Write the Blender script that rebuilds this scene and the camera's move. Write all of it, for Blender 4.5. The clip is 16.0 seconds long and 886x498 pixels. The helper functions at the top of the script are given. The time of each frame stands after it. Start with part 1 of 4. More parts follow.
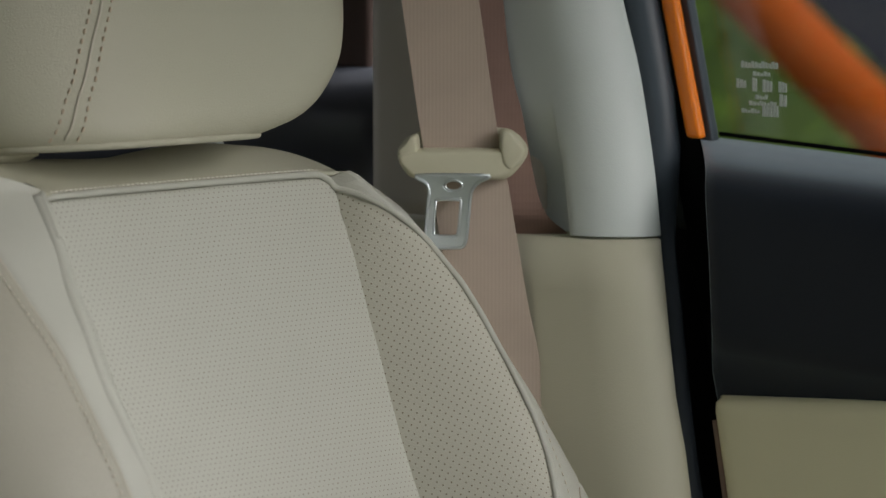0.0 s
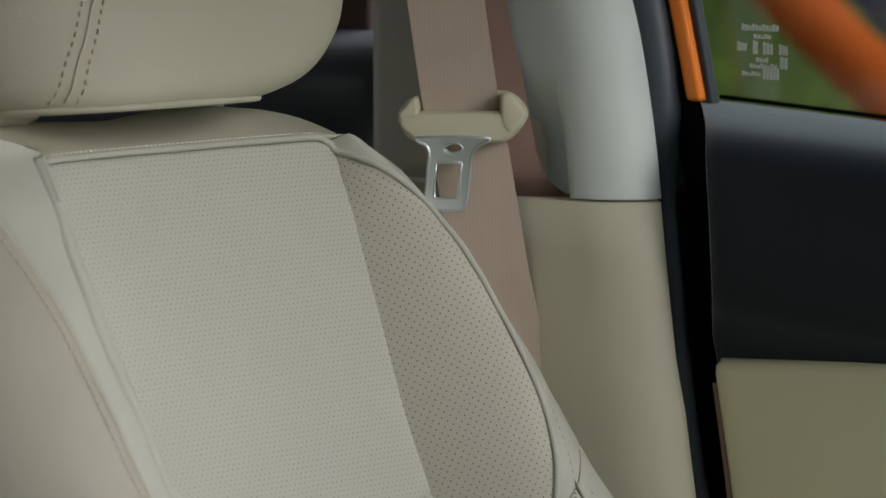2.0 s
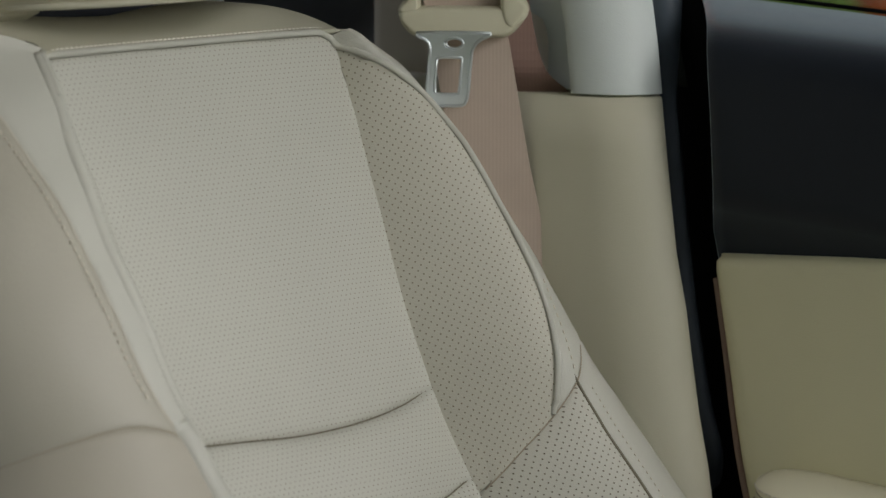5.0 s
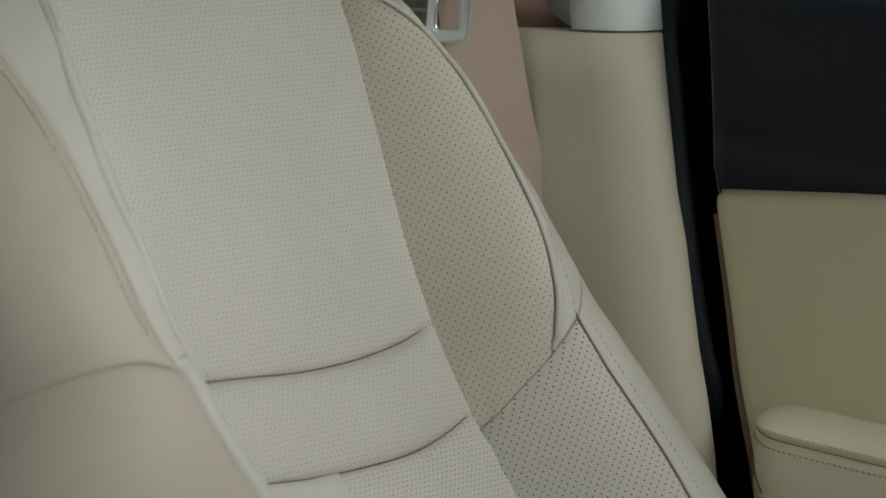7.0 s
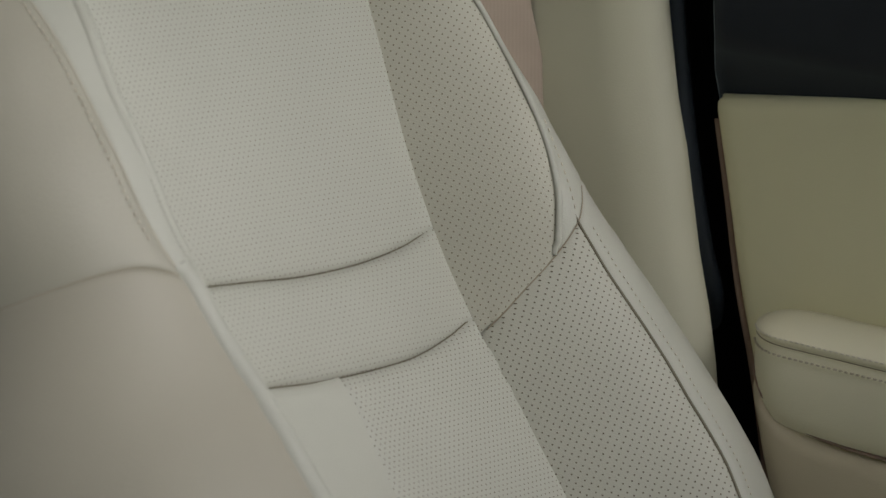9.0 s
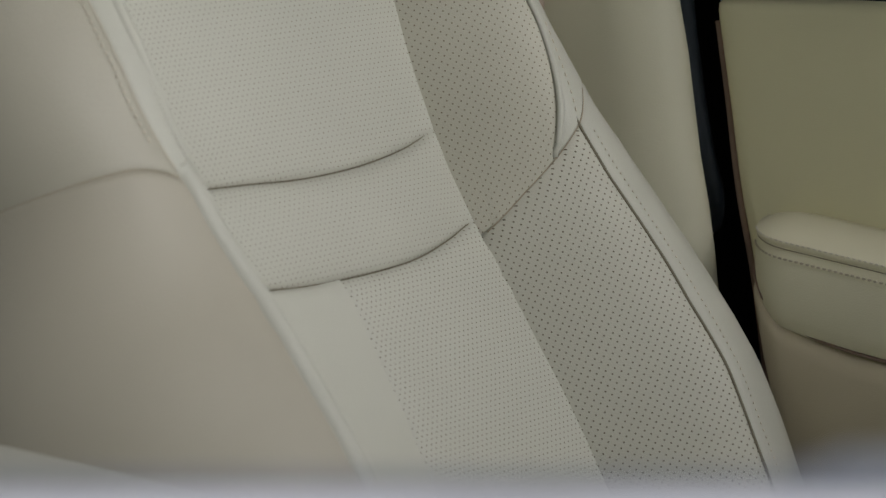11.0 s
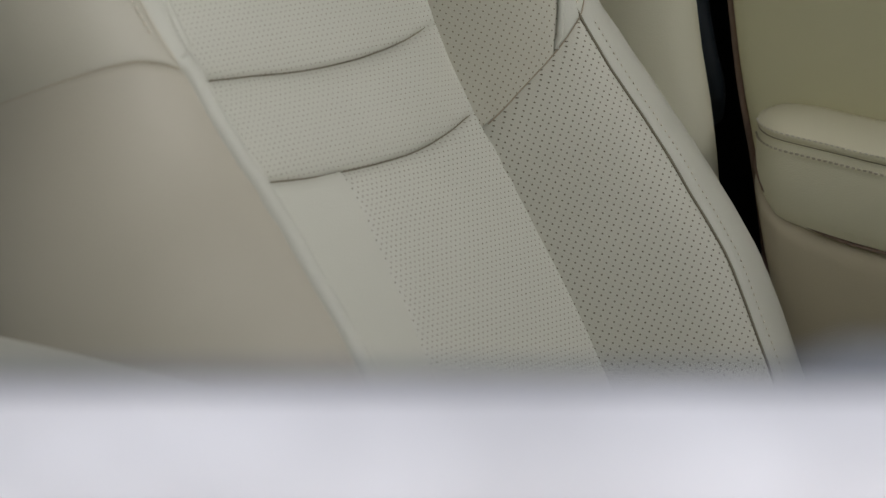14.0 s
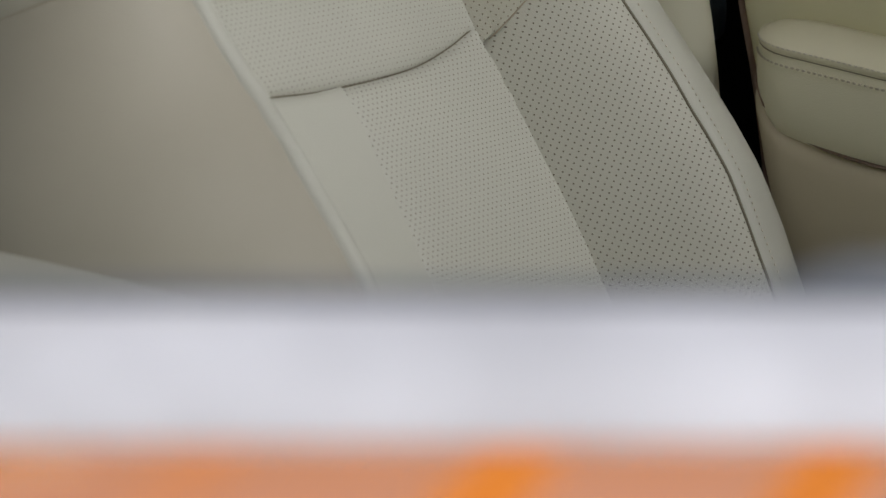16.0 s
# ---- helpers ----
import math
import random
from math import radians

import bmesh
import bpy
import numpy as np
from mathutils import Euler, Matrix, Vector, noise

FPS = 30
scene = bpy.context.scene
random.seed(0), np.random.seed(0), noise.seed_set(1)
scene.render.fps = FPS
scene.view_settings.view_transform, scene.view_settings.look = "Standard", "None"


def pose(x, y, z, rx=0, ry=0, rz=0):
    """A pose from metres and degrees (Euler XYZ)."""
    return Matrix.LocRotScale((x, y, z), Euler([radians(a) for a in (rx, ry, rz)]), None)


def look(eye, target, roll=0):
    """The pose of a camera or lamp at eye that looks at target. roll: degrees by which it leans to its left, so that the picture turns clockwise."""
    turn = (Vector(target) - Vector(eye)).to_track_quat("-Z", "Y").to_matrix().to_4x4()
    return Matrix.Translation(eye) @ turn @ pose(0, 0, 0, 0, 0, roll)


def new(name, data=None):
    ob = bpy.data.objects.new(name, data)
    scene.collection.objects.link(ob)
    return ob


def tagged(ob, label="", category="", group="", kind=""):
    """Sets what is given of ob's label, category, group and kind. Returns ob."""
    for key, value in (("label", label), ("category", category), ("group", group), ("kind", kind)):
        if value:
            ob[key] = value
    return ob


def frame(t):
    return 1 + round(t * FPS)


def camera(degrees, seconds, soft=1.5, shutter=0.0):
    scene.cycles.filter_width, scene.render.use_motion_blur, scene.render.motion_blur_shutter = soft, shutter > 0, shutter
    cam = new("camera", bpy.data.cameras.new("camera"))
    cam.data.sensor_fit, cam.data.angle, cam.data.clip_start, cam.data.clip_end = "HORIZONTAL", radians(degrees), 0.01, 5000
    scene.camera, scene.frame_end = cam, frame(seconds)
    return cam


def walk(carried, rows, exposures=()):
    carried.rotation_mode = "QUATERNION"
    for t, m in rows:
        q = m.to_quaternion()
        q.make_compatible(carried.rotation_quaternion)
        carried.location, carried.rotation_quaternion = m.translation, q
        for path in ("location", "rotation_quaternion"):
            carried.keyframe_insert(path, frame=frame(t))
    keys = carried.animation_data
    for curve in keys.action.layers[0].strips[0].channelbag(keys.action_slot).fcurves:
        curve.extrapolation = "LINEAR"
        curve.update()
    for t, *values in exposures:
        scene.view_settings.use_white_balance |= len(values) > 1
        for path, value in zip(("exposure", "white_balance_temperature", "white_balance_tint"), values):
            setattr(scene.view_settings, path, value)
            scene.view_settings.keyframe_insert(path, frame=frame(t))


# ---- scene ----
# A car's front seat seen over the sill of an opened door; +X is the car's front, +Y its left side, Z up.
FOCAL = 7000.0 / 1568.0                    # focal length in picture widths
EYE_AT = (1.6232, -1.3267, 1.3836)
TURN, TILT = 40.0, -5.45
cam = camera(math.degrees(2 * math.atan(0.5 / FOCAL)), 16.0, soft=1.5)
# seconds, and how far the view has tilted down since the start (thousandths of a radian)
TILTS = [(0.0, 0.0), (0.5, 2.00), (1.0, 3.93), (1.5, 5.90), (2.0, 9.40), (2.5, 13.75), (3.0, 18.05), (3.5, 21.75),
         (4.0, 26.05), (4.5, 30.70), (5.0, 35.90), (7.5, 56.35), (8.0, 61.6), (8.5, 68.65), (9.0, 76.2),
         (9.5, 82.9), (12.0, 111.1), (12.5, 115.6), (13.0, 119.9), (13.5, 123.8), (14.0, 128.2), (14.5, 133.3),
         (15.0, 138.8), (15.5, 143.7), (16.0, 149.6)]
walk(cam, [(t, pose(*EYE_AT, 90 + TILT - math.degrees(s / 1000), 0, TURN + math.degrees(s * 0.0076 / 1000))) for t, s in TILTS])
cam.data.dof.use_dof = True
cam.data.dof.focus_distance = 2.43
cam.data.dof.aperture_fstop = 8.5

# ---- world, sun, exposure ----
world = bpy.data.worlds.new("world")
scene.world = world
world.use_nodes = True
wn = world.node_tree.nodes
sky = wn.new("ShaderNodeTexSky")
sky.sky_type = "NISHITA"
sky.sun_disc = False
sky.sun_elevation, sky.sun_rotation = radians(34), radians(84)
sky.air_density, sky.dust_density, sky.ozone_density = 1.0, 2.4, 1.2
wn["Background"].inputs["Strength"].default_value = 0.15
pale = wn.new("ShaderNodeHueSaturation")      # a hazy, overcast sky
pale.inputs["Saturation"].default_value = 0.25
world.node_tree.links.new(sky.outputs["Color"], pale.inputs["Color"])
world.node_tree.links.new(pale.outputs["Color"], wn["Background"].inputs["Color"])
sun_data = bpy.data.lights.new("sun", "SUN")
sun_data.energy, sun_data.angle, sun_data.color = 0.39, radians(28), (1.0, 0.99, 0.97)
sun = new("sun", sun_data)
sun.matrix_world = look((6.0, 0.6, 4.5), (0, 0.37, 0.9))
scene.view_settings.exposure = 0.25


# ---- materials ----
def material(name, colour, rough=0.5, metal=0.0, vary=0.06, scale=9.0, grain=0.0, grain_scale=900.0, spec=0.5, sheen=0.0, coat=0.0):
    """A surface with tone variation at a large scale and fine relief at a small one."""
    m = bpy.data.materials.new(name)
    m.use_nodes = True
    n, l = m.node_tree.nodes, m.node_tree.links
    p = n["Principled BSDF"]
    co = n.new("ShaderNodeTexCoord")
    big = n.new("ShaderNodeTexNoise")
    big.inputs["Scale"].default_value, big.inputs["Detail"].default_value = scale, 6
    l.new(co.outputs["Object"], big.inputs["Vector"])
    ramp = n.new("ShaderNodeMapRange")
    ramp.inputs["From Min"].default_value, ramp.inputs["From Max"].default_value = 0.3, 0.7
    ramp.inputs["To Min"].default_value, ramp.inputs["To Max"].default_value = 1 - vary, 1 + vary
    l.new(big.outputs["Fac"], ramp.inputs["Value"])
    mul = n.new("ShaderNodeVectorMath")
    mul.operation = "SCALE"
    mul.inputs[0].default_value = colour
    l.new(ramp.outputs["Result"], mul.inputs["Scale"])
    l.new(mul.outputs["Vector"], p.inputs["Base Color"])
    p.inputs["Roughness"].default_value, p.inputs["Metallic"].default_value = rough, metal
    p.inputs["Specular IOR Level"].default_value = spec
    p.inputs["Sheen Weight"].default_value, p.inputs["Coat Weight"].default_value = sheen, coat
    p.inputs["Coat Roughness"].default_value, p.inputs["Coat IOR"].default_value = 0.05, 1.5
    if grain:
        fine = n.new("ShaderNodeTexVoronoi")
        fine.inputs["Scale"].default_value = grain_scale
        l.new(co.outputs["Object"], fine.inputs["Vector"])
        bump = n.new("ShaderNodeBump")
        bump.inputs["Strength"].default_value, bump.inputs["Distance"].default_value = grain, 0.0006
        l.new(fine.outputs["Distance"], bump.inputs["Height"])
        l.new(bump.outputs["Normal"], p.inputs["Normal"])
    return m


def math_node(n, l, op, a, b=None, c=None):
    k = n.new("ShaderNodeMath")
    k.operation = op
    for i, v in enumerate((a, b, c)):
        if v is None:
            continue
        if isinstance(v, (int, float)):
            k.inputs[i].default_value = v
        else:
            l.new(v, k.inputs[i])
    return k.outputs[0]


def perforate(m, pitch_a, pitch_b, radius, hole=(0.18, 0.15, 0.11)):
    """Adds small staggered holes, laid out in metres on the panel's own UV map."""
    n, l = m.node_tree.nodes, m.node_tree.links
    p = n["Principled BSDF"]
    uv = n.new("ShaderNodeUVMap")
    uv.uv_map = "metric"
    sep = n.new("ShaderNodeSeparateXYZ")
    l.new(uv.outputs["UV"], sep.inputs[0])
    near = []
    for shift in (0.0, 0.5):
        d = []
        for axis, pitch in (("X", pitch_a), ("Y", pitch_b)):
            f = math_node(n, l, "FRACT", math_node(n, l, "ADD", math_node(n, l, "DIVIDE", sep.outputs[axis], pitch), shift + 100.0))
            c = math_node(n, l, "MULTIPLY", math_node(n, l, "SUBTRACT", f, 0.5), pitch)
            d.append(math_node(n, l, "MULTIPLY", c, c))
        near.append(math_node(n, l, "SQRT", math_node(n, l, "ADD", d[0], d[1])))
    least = math_node(n, l, "MINIMUM", near[0], near[1])
    rim = n.new("ShaderNodeMapRange")
    rim.interpolation_type = "SMOOTHSTEP"
    rim.inputs["From Min"].default_value, rim.inputs["From Max"].default_value = radius * 0.65, radius * 1.35
    l.new(least, rim.inputs["Value"])
    mix = n.new("ShaderNodeMix")
    mix.data_type = "RGBA"
    old = p.inputs["Base Color"].links[0].from_socket
    l.new(rim.outputs["Result"], mix.inputs["Factor"])
    mix.inputs["A"].default_value = (*hole, 1)
    l.new(old, mix.inputs["B"])
    l.new(mix.outputs["Result"], p.inputs["Base Color"])
    bump = n.new("ShaderNodeBump")
    bump.inputs["Strength"].default_value, bump.inputs["Distance"].default_value = 0.5, 0.0006
    l.new(rim.outputs["Result"], bump.inputs["Height"])
    if p.inputs["Normal"].links:
        l.new(p.inputs["Normal"].links[0].from_socket, bump.inputs["Normal"])
    l.new(bump.outputs["Normal"], p.inputs["Normal"])
    return m


CREAM = (0.470, 0.470, 0.411)
leather = material("cream_leather", CREAM, 0.48, vary=0.035, scale=7, grain=0.25, grain_scale=1100, spec=0.4)
leather_holes = perforate(material("perforated_cream_leather", CREAM, 0.5, vary=0.035, scale=7, grain=0.25, grain_scale=1100, spec=0.4), 0.00415, 0.0060, 0.00040)
bolster_holes = perforate(material("coarsely_perforated_cream_leather", (0.476, 0.464, 0.386), 0.52, vary=0.035, scale=7, grain=0.25, grain_scale=1100, spec=0.3), 0.0057, 0.0059, 0.00048, (0.15, 0.115, 0.078))
# the lower covers are stretched tighter, with wider holes
leather_holes_low = perforate(material("stretched_perforated_cream_leather", CREAM, 0.5, vary=0.035, scale=7, grain=0.25, grain_scale=1100, spec=0.4), 0.00415, 0.0060, 0.00046, (0.13, 0.105, 0.075))
bolster_holes_low = perforate(material("stretched_coarsely_perforated_cream_leather", (0.472, 0.466, 0.396), 0.5, vary=0.035, scale=7, grain=0.25, grain_scale=1100, spec=0.35), 0.0057, 0.0059, 0.00053, (0.10, 0.075, 0.05))
# headrest and top: dimmer, yellower leather copy, shade and bounced light in its colour
leather_head = material("cream_leather_dimmed", (0.424, 0.412, 0.316), 0.46, vary=0.04, scale=6, grain=0.25, grain_scale=1100, spec=0.4)
# bolster sides: same leather, with shade and warm bounce put into the colours
leather_side = material("cream_leather_shaded_side", (0.374, 0.357, 0.293), 0.46, vary=0.05, scale=5, grain=0.25, grain_scale=1000, spec=0.4)
leather_shaded = material("warm_leather_shaded_side", (0.376, 0.352, 0.287), 0.46, vary=0.05, scale=5, grain=0.25, grain_scale=1000, spec=0.4)
# dark seam lines; the groove shade is put into this colour
seam_shade = material("sewn_seam_shade", (0.17, 0.152, 0.108), 0.8)
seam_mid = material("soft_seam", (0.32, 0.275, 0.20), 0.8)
seam_pale = material("faint_seam", (0.50, 0.47, 0.39), 0.8)
trim_leather = material("beige_leather", (0.74, 0.70, 0.53), 0.5, vary=0.04, scale=6, grain=0.25, grain_scale=1000)
thread_pale = material("pale_grey_thread", (0.78, 0.76, 0.68), 0.7)
thread_faint = material("faint_tan_thread", (0.64, 0.60, 0.50), 0.7)
thread_mid = material("beige_thread", (0.46, 0.41, 0.31), 0.7)
thread_tan = material("tan_thread", (0.45, 0.36, 0.265), 0.7)
trim_beige = material("beige_plastic", (0.55, 0.53, 0.39), 0.5, vary=0.03, scale=6, grain=0.2, grain_scale=1400)
pillar_beige = material("pillar_beige_plastic", (0.60, 0.578, 0.445), 0.5, vary=0.03, scale=6, grain=0.2, grain_scale=1400)
door_beige = material("door_beige_plastic", (0.74, 0.70, 0.475), 0.5, vary=0.04, scale=5, grain=0.2, grain_scale=1400)
# pocket: door beige made browner, its shade put into the colour
pocket_beige = material("pocket_beige_shaded", (0.53, 0.465, 0.335), 0.5, vary=0.04, scale=5, grain=0.2, grain_scale=1400)
edge_brown = material("red_brown_edge", (0.25, 0.17, 0.135), 0.6, vary=0.05)
trim_grey = material("pale_grey_plastic", (0.61, 0.66, 0.64), 0.45, vary=0.03, scale=6, grain=0.2, grain_scale=1400)
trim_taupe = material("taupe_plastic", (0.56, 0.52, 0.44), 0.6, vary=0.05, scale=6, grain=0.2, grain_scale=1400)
pad_black = material("black_soft_plastic", (0.016, 0.020, 0.027), 0.34, vary=0.12, scale=8, grain=0.12, grain_scale=1200, spec=0.12, sheen=1.0)
soft = pad_black.node_tree.nodes["Principled BSDF"]         # soft-touch coating, bluish at a slant
soft.inputs["Sheen Roughness"].default_value, soft.inputs["Sheen Tint"].default_value = 0.31, (0.75, 0.88, 1.0, 1)
rubber = material("dark_rubber", (0.048, 0.063, 0.080), 0.42, vary=0.15, scale=12, grain=0.1)
# near black: puts the door gaps' shade into the colour; also the glass strip
black_metal = material("near_black", (0.004, 0.004, 0.0045), 0.8, vary=0.1, spec=0.1)
orange = material("orange_car_paint", (0.95, 0.24, 0.012), 0.4, vary=0.02, spec=0.3, coat=0.45)
door_orange = material("orange_door_paint", (0.86, 0.25, 0.02), 0.3, vary=0.05, scale=6, coat=1.0)
door_orange.node_tree.nodes["Principled BSDF"].inputs["Coat IOR"].default_value = 4.0
dn, dl = door_orange.node_tree.nodes, door_orange.node_tree.links      # slanting bands of coat weight imitate surroundings mirrored in the lacquer
patch_at, patch_sep, patch = dn.new("ShaderNodeNewGeometry"), dn.new("ShaderNodeSeparateXYZ"), dn.new("ShaderNodeTexNoise")
patch.inputs["Scale"].default_value, patch.inputs["Detail"].default_value = 30.0, 1.0
dl.new(patch_at.outputs["Position"], patch_sep.inputs[0])
dl.new(patch_at.outputs["Position"], patch.inputs["Vector"])
run = math_node(dn, dl, "ADD", math_node(dn, dl, "MULTIPLY", patch_sep.outputs["X"], 0.766), math_node(dn, dl, "MULTIPLY", patch_sep.outputs["Y"], 0.643))
slip = math_node(dn, dl, "MULTIPLY_ADD", patch_sep.outputs["Z"], -1.2, 1.2 * 1.1306 - 0.401)
wave = math_node(dn, dl, "COSINE", math_node(dn, dl, "MULTIPLY", math_node(dn, dl, "ADD", run, slip), 2 * math.pi / 0.0687))
wave = math_node(dn, dl, "ADD", wave, math_node(dn, dl, "MULTIPLY_ADD", patch.outputs["Fac"], 0.6, -0.3))
dark_mirrored, front = dn.new("ShaderNodeMapRange"), dn.new("ShaderNodeMapRange")
dark_mirrored.inputs["From Min"].default_value, dark_mirrored.inputs["From Max"].default_value = 0.35, 0.85
front.inputs["From Min"].default_value, front.inputs["From Max"].default_value = 0.31, 0.39
dl.new(wave, dark_mirrored.inputs["Value"])
dl.new(run, front.inputs["Value"])
gloss = math_node(dn, dl, "SUBTRACT", 1.0, math_node(dn, dl, "MULTIPLY", dark_mirrored.outputs["Result"], front.outputs["Result"]))
dl.new(gloss, dn["Principled BSDF"].inputs["Coat Weight"])
# strong tone blotches stand in for reflections along the sill moulding
chrome = material("pale_satin_metal", (0.88, 0.87, 0.93), 0.32, metal=0.35, vary=0.22, scale=10)
steel = material("brushed_steel", (0.68, 0.73, 0.74), 0.33, metal=0.9, vary=0.06, scale=60)
def woven(m, pitch, depth):
    """Fine ribs along the belt, across the direction that its webbing faces."""
    n, l = m.node_tree.nodes, m.node_tree.links
    p = n["Principled BSDF"]
    co = n.new("ShaderNodeTexCoord")
    sep = n.new("ShaderNodeSeparateXYZ")
    l.new(co.outputs["Object"], sep.inputs[0])
    across = math_node(n, l, "ADD", math_node(n, l, "MULTIPLY", sep.outputs["X"], 0.809), math_node(n, l, "MULTIPLY", sep.outputs["Y"], 0.588))
    rib = math_node(n, l, "SINE", math_node(n, l, "MULTIPLY", across, 2 * math.pi / pitch))
    weft = math_node(n, l, "SINE", math_node(n, l, "MULTIPLY", sep.outputs["Z"], 2 * math.pi / 0.0016))
    tone = math_node(n, l, "MULTIPLY_ADD", math_node(n, l, "ADD", rib, math_node(n, l, "MULTIPLY", weft, 0.4)), depth, 1.0)
    mul = n.new("ShaderNodeVectorMath")
    mul.operation = "SCALE"
    l.new(p.inputs["Base Color"].links[0].from_socket, mul.inputs[0])
    l.new(tone, mul.inputs["Scale"])
    l.new(mul.outputs["Vector"], p.inputs["Base Color"])
    bump = n.new("ShaderNodeBump")
    bump.inputs["Strength"].default_value, bump.inputs["Distance"].default_value = 0.08, 0.0003
    l.new(rib, bump.inputs["Height"])
    l.new(bump.outputs["Normal"], p.inputs["Normal"])
    return m


webbing = material("taupe_webbing", (0.45, 0.365, 0.295), 0.75, vary=0.05, scale=30, sheen=0.2)
# rear run of the same belt, its shade put into a darker colour
webbing_dark = material("shaded_webbing", (0.245, 0.155, 0.125), 0.8, vary=0.06, scale=30)
woven(webbing, 0.0024, 0.026)
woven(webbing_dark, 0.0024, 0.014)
blind_brown = material("dark_brown_fabric", (0.10, 0.065, 0.055), 0.85, vary=0.06)
slate = material("slate_soft_plastic", (0.042, 0.049, 0.072), 0.35, vary=0.08, scale=8, spec=0.6, sheen=0.8)
rubber_grey = material("grey_rubber", (0.17, 0.18, 0.205), 0.45, vary=0.08)
carpet = material("beige_carpet", (0.34, 0.315, 0.26), 0.95, vary=0.2, scale=40)
headliner = material("pale_headliner", (0.55, 0.52, 0.46), 0.9, vary=0.03)


# ---- building helpers ----
BASE = {}


def thing(name, at, label, category, group="", kind=""):
    ob = new(name)
    ob.empty_display_size = 0.05
    ob.location = at
    BASE[ob] = Vector(at)
    return tagged(ob, label, category, group, kind)


def part(name, bm, mat, parent=None, label="", smooth=True, kind=""):
    """Links a bmesh, given in world metres, as one mesh under a thing or a part."""
    base = BASE.get(parent, Vector((0, 0, 0)))
    bmesh.ops.translate(bm, verts=bm.verts, vec=-base)
    me = bpy.data.meshes.new(name)
    bm.to_mesh(me)
    bm.free()
    me.materials.append(mat)
    if smooth:
        me.shade_smooth()
    ob = new(name, me)
    ob.parent = parent
    BASE[ob] = base
    return tagged(ob, label, "", "", kind)


def solo(name, bm, mat, label, category, kind="", smooth=True):
    ob = part(name, bm, mat, None, label, smooth)
    return tagged(ob, label, category, "", kind)


def grid(rows, closed_u=False, closed_v=False, uvs=None):
    """A bmesh from rows of points."""
    bm = bmesh.new()
    vs = [[bm.verts.new(p) for p in row] for row in rows]
    layer = bm.loops.layers.uv.new("metric") if uvs else None
    nv, nu = len(rows), len(rows[0])
    for j in range(nv - (0 if closed_v else 1)):
        for i in range(nu - (0 if closed_u else 1)):
            j2, i2 = (j + 1) % nv, (i + 1) % nu
            f = bm.faces.new((vs[j][i], vs[j][i2], vs[j2][i2], vs[j2][i]))
            if layer:
                for lp, (jj, ii) in zip(f.loops, ((j, i), (j, i2), (j2, i2), (j2, i))):
                    lp[layer].uv = uvs[jj][ii]
    return bm


def capped(rows):
    """Closed rings of points skinned into a tube with flat ends."""
    bm = grid(rows, closed_u=True)
    bm.verts.ensure_lookup_table()
    n = len(rows[0])
    bm.faces.new([bm.verts[i] for i in range(n)][::-1])
    bm.faces.new([bm.verts[len(rows) * n - n + i] for i in range(n)])
    bmesh.ops.recalc_face_normals(bm, faces=bm.faces)
    return bm


def spline(points, n):
    """n points along a smooth curve through the given ones."""
    p = [Vector(q) for q in points]
    p = [p[0] * 2 - p[1]] + p + [p[-1] * 2 - p[-2]]
    out = []
    for k in range(n):
        t = k / (n - 1) * (len(p) - 3)
        i = min(int(t), len(p) - 4)
        t -= i
        a, b, c, d = p[i:i + 4]
        out.append(0.5 * (2 * b + (c - a) * t + (2 * a - 5 * b + 4 * c - d) * t * t + (3 * b - a - 3 * c + d) * t ** 3))
    return out


def tube(points, r, sides=8):
    rows = []
    for i, p in enumerate(points):
        t = (points[min(i + 1, len(points) - 1)] - points[max(i - 1, 0)]).normalized()
        u = t.cross(Vector((0.3, 0.2, 0.93))).normalized()
        w = t.cross(u)
        rows.append([p + (u * math.cos(q) + w * math.sin(q)) * r for q in (2 * math.pi * k / sides for k in range(sides))])
    return capped(rows)


def box(lo, hi, bevel=0.0, seg=2):
    bm = bmesh.new()
    bmesh.ops.create_cube(bm, size=1)
    for v in bm.verts:
        v.co = Vector([(a + b) / 2 + c * (b - a) for a, b, c in zip(lo, hi, v.co)])
    if bevel:
        bmesh.ops.bevel(bm, geom=bm.edges[:], offset=bevel, segments=seg, affect="EDGES", profile=0.6)
    return bm


def stitches(points, length, gap, r, normal_lift=None):
    """Short thread stitches lying along a curve, as one bmesh."""
    bm = bmesh.new()
    run, want = 0.0, 0.0
    for p, q in zip(points, points[1:]):
        seg = (q - p).length
        while want <= run + seg and seg > 0:
            c = p.lerp(q, (want - run) / seg)
            d = (q - p).normalized()
            side = d.cross(Vector((0.6, -0.5, 0.6))).normalized()
            up = side.cross(d)
            ring = []
            for s, k in ((-0.5, 0.5), (-0.25, 1.0), (0.25, 1.0), (0.5, 0.5)):
                ring.append([bm.verts.new(c + d * length * s + (side * x + up * z) * r * k) for x, z in ((-1, 0), (0, 1), (1, 0), (0, -1))])
            for a, b in zip(ring, ring[1:]):
                for i in range(4):
                    bm.faces.new((a[i], a[(i + 1) % 4], b[(i + 1) % 4], b[i]))
            bm.faces.new(ring[0][::-1])
            bm.faces.new(ring[-1])
            want += length + gap
        run += seg
    return bm


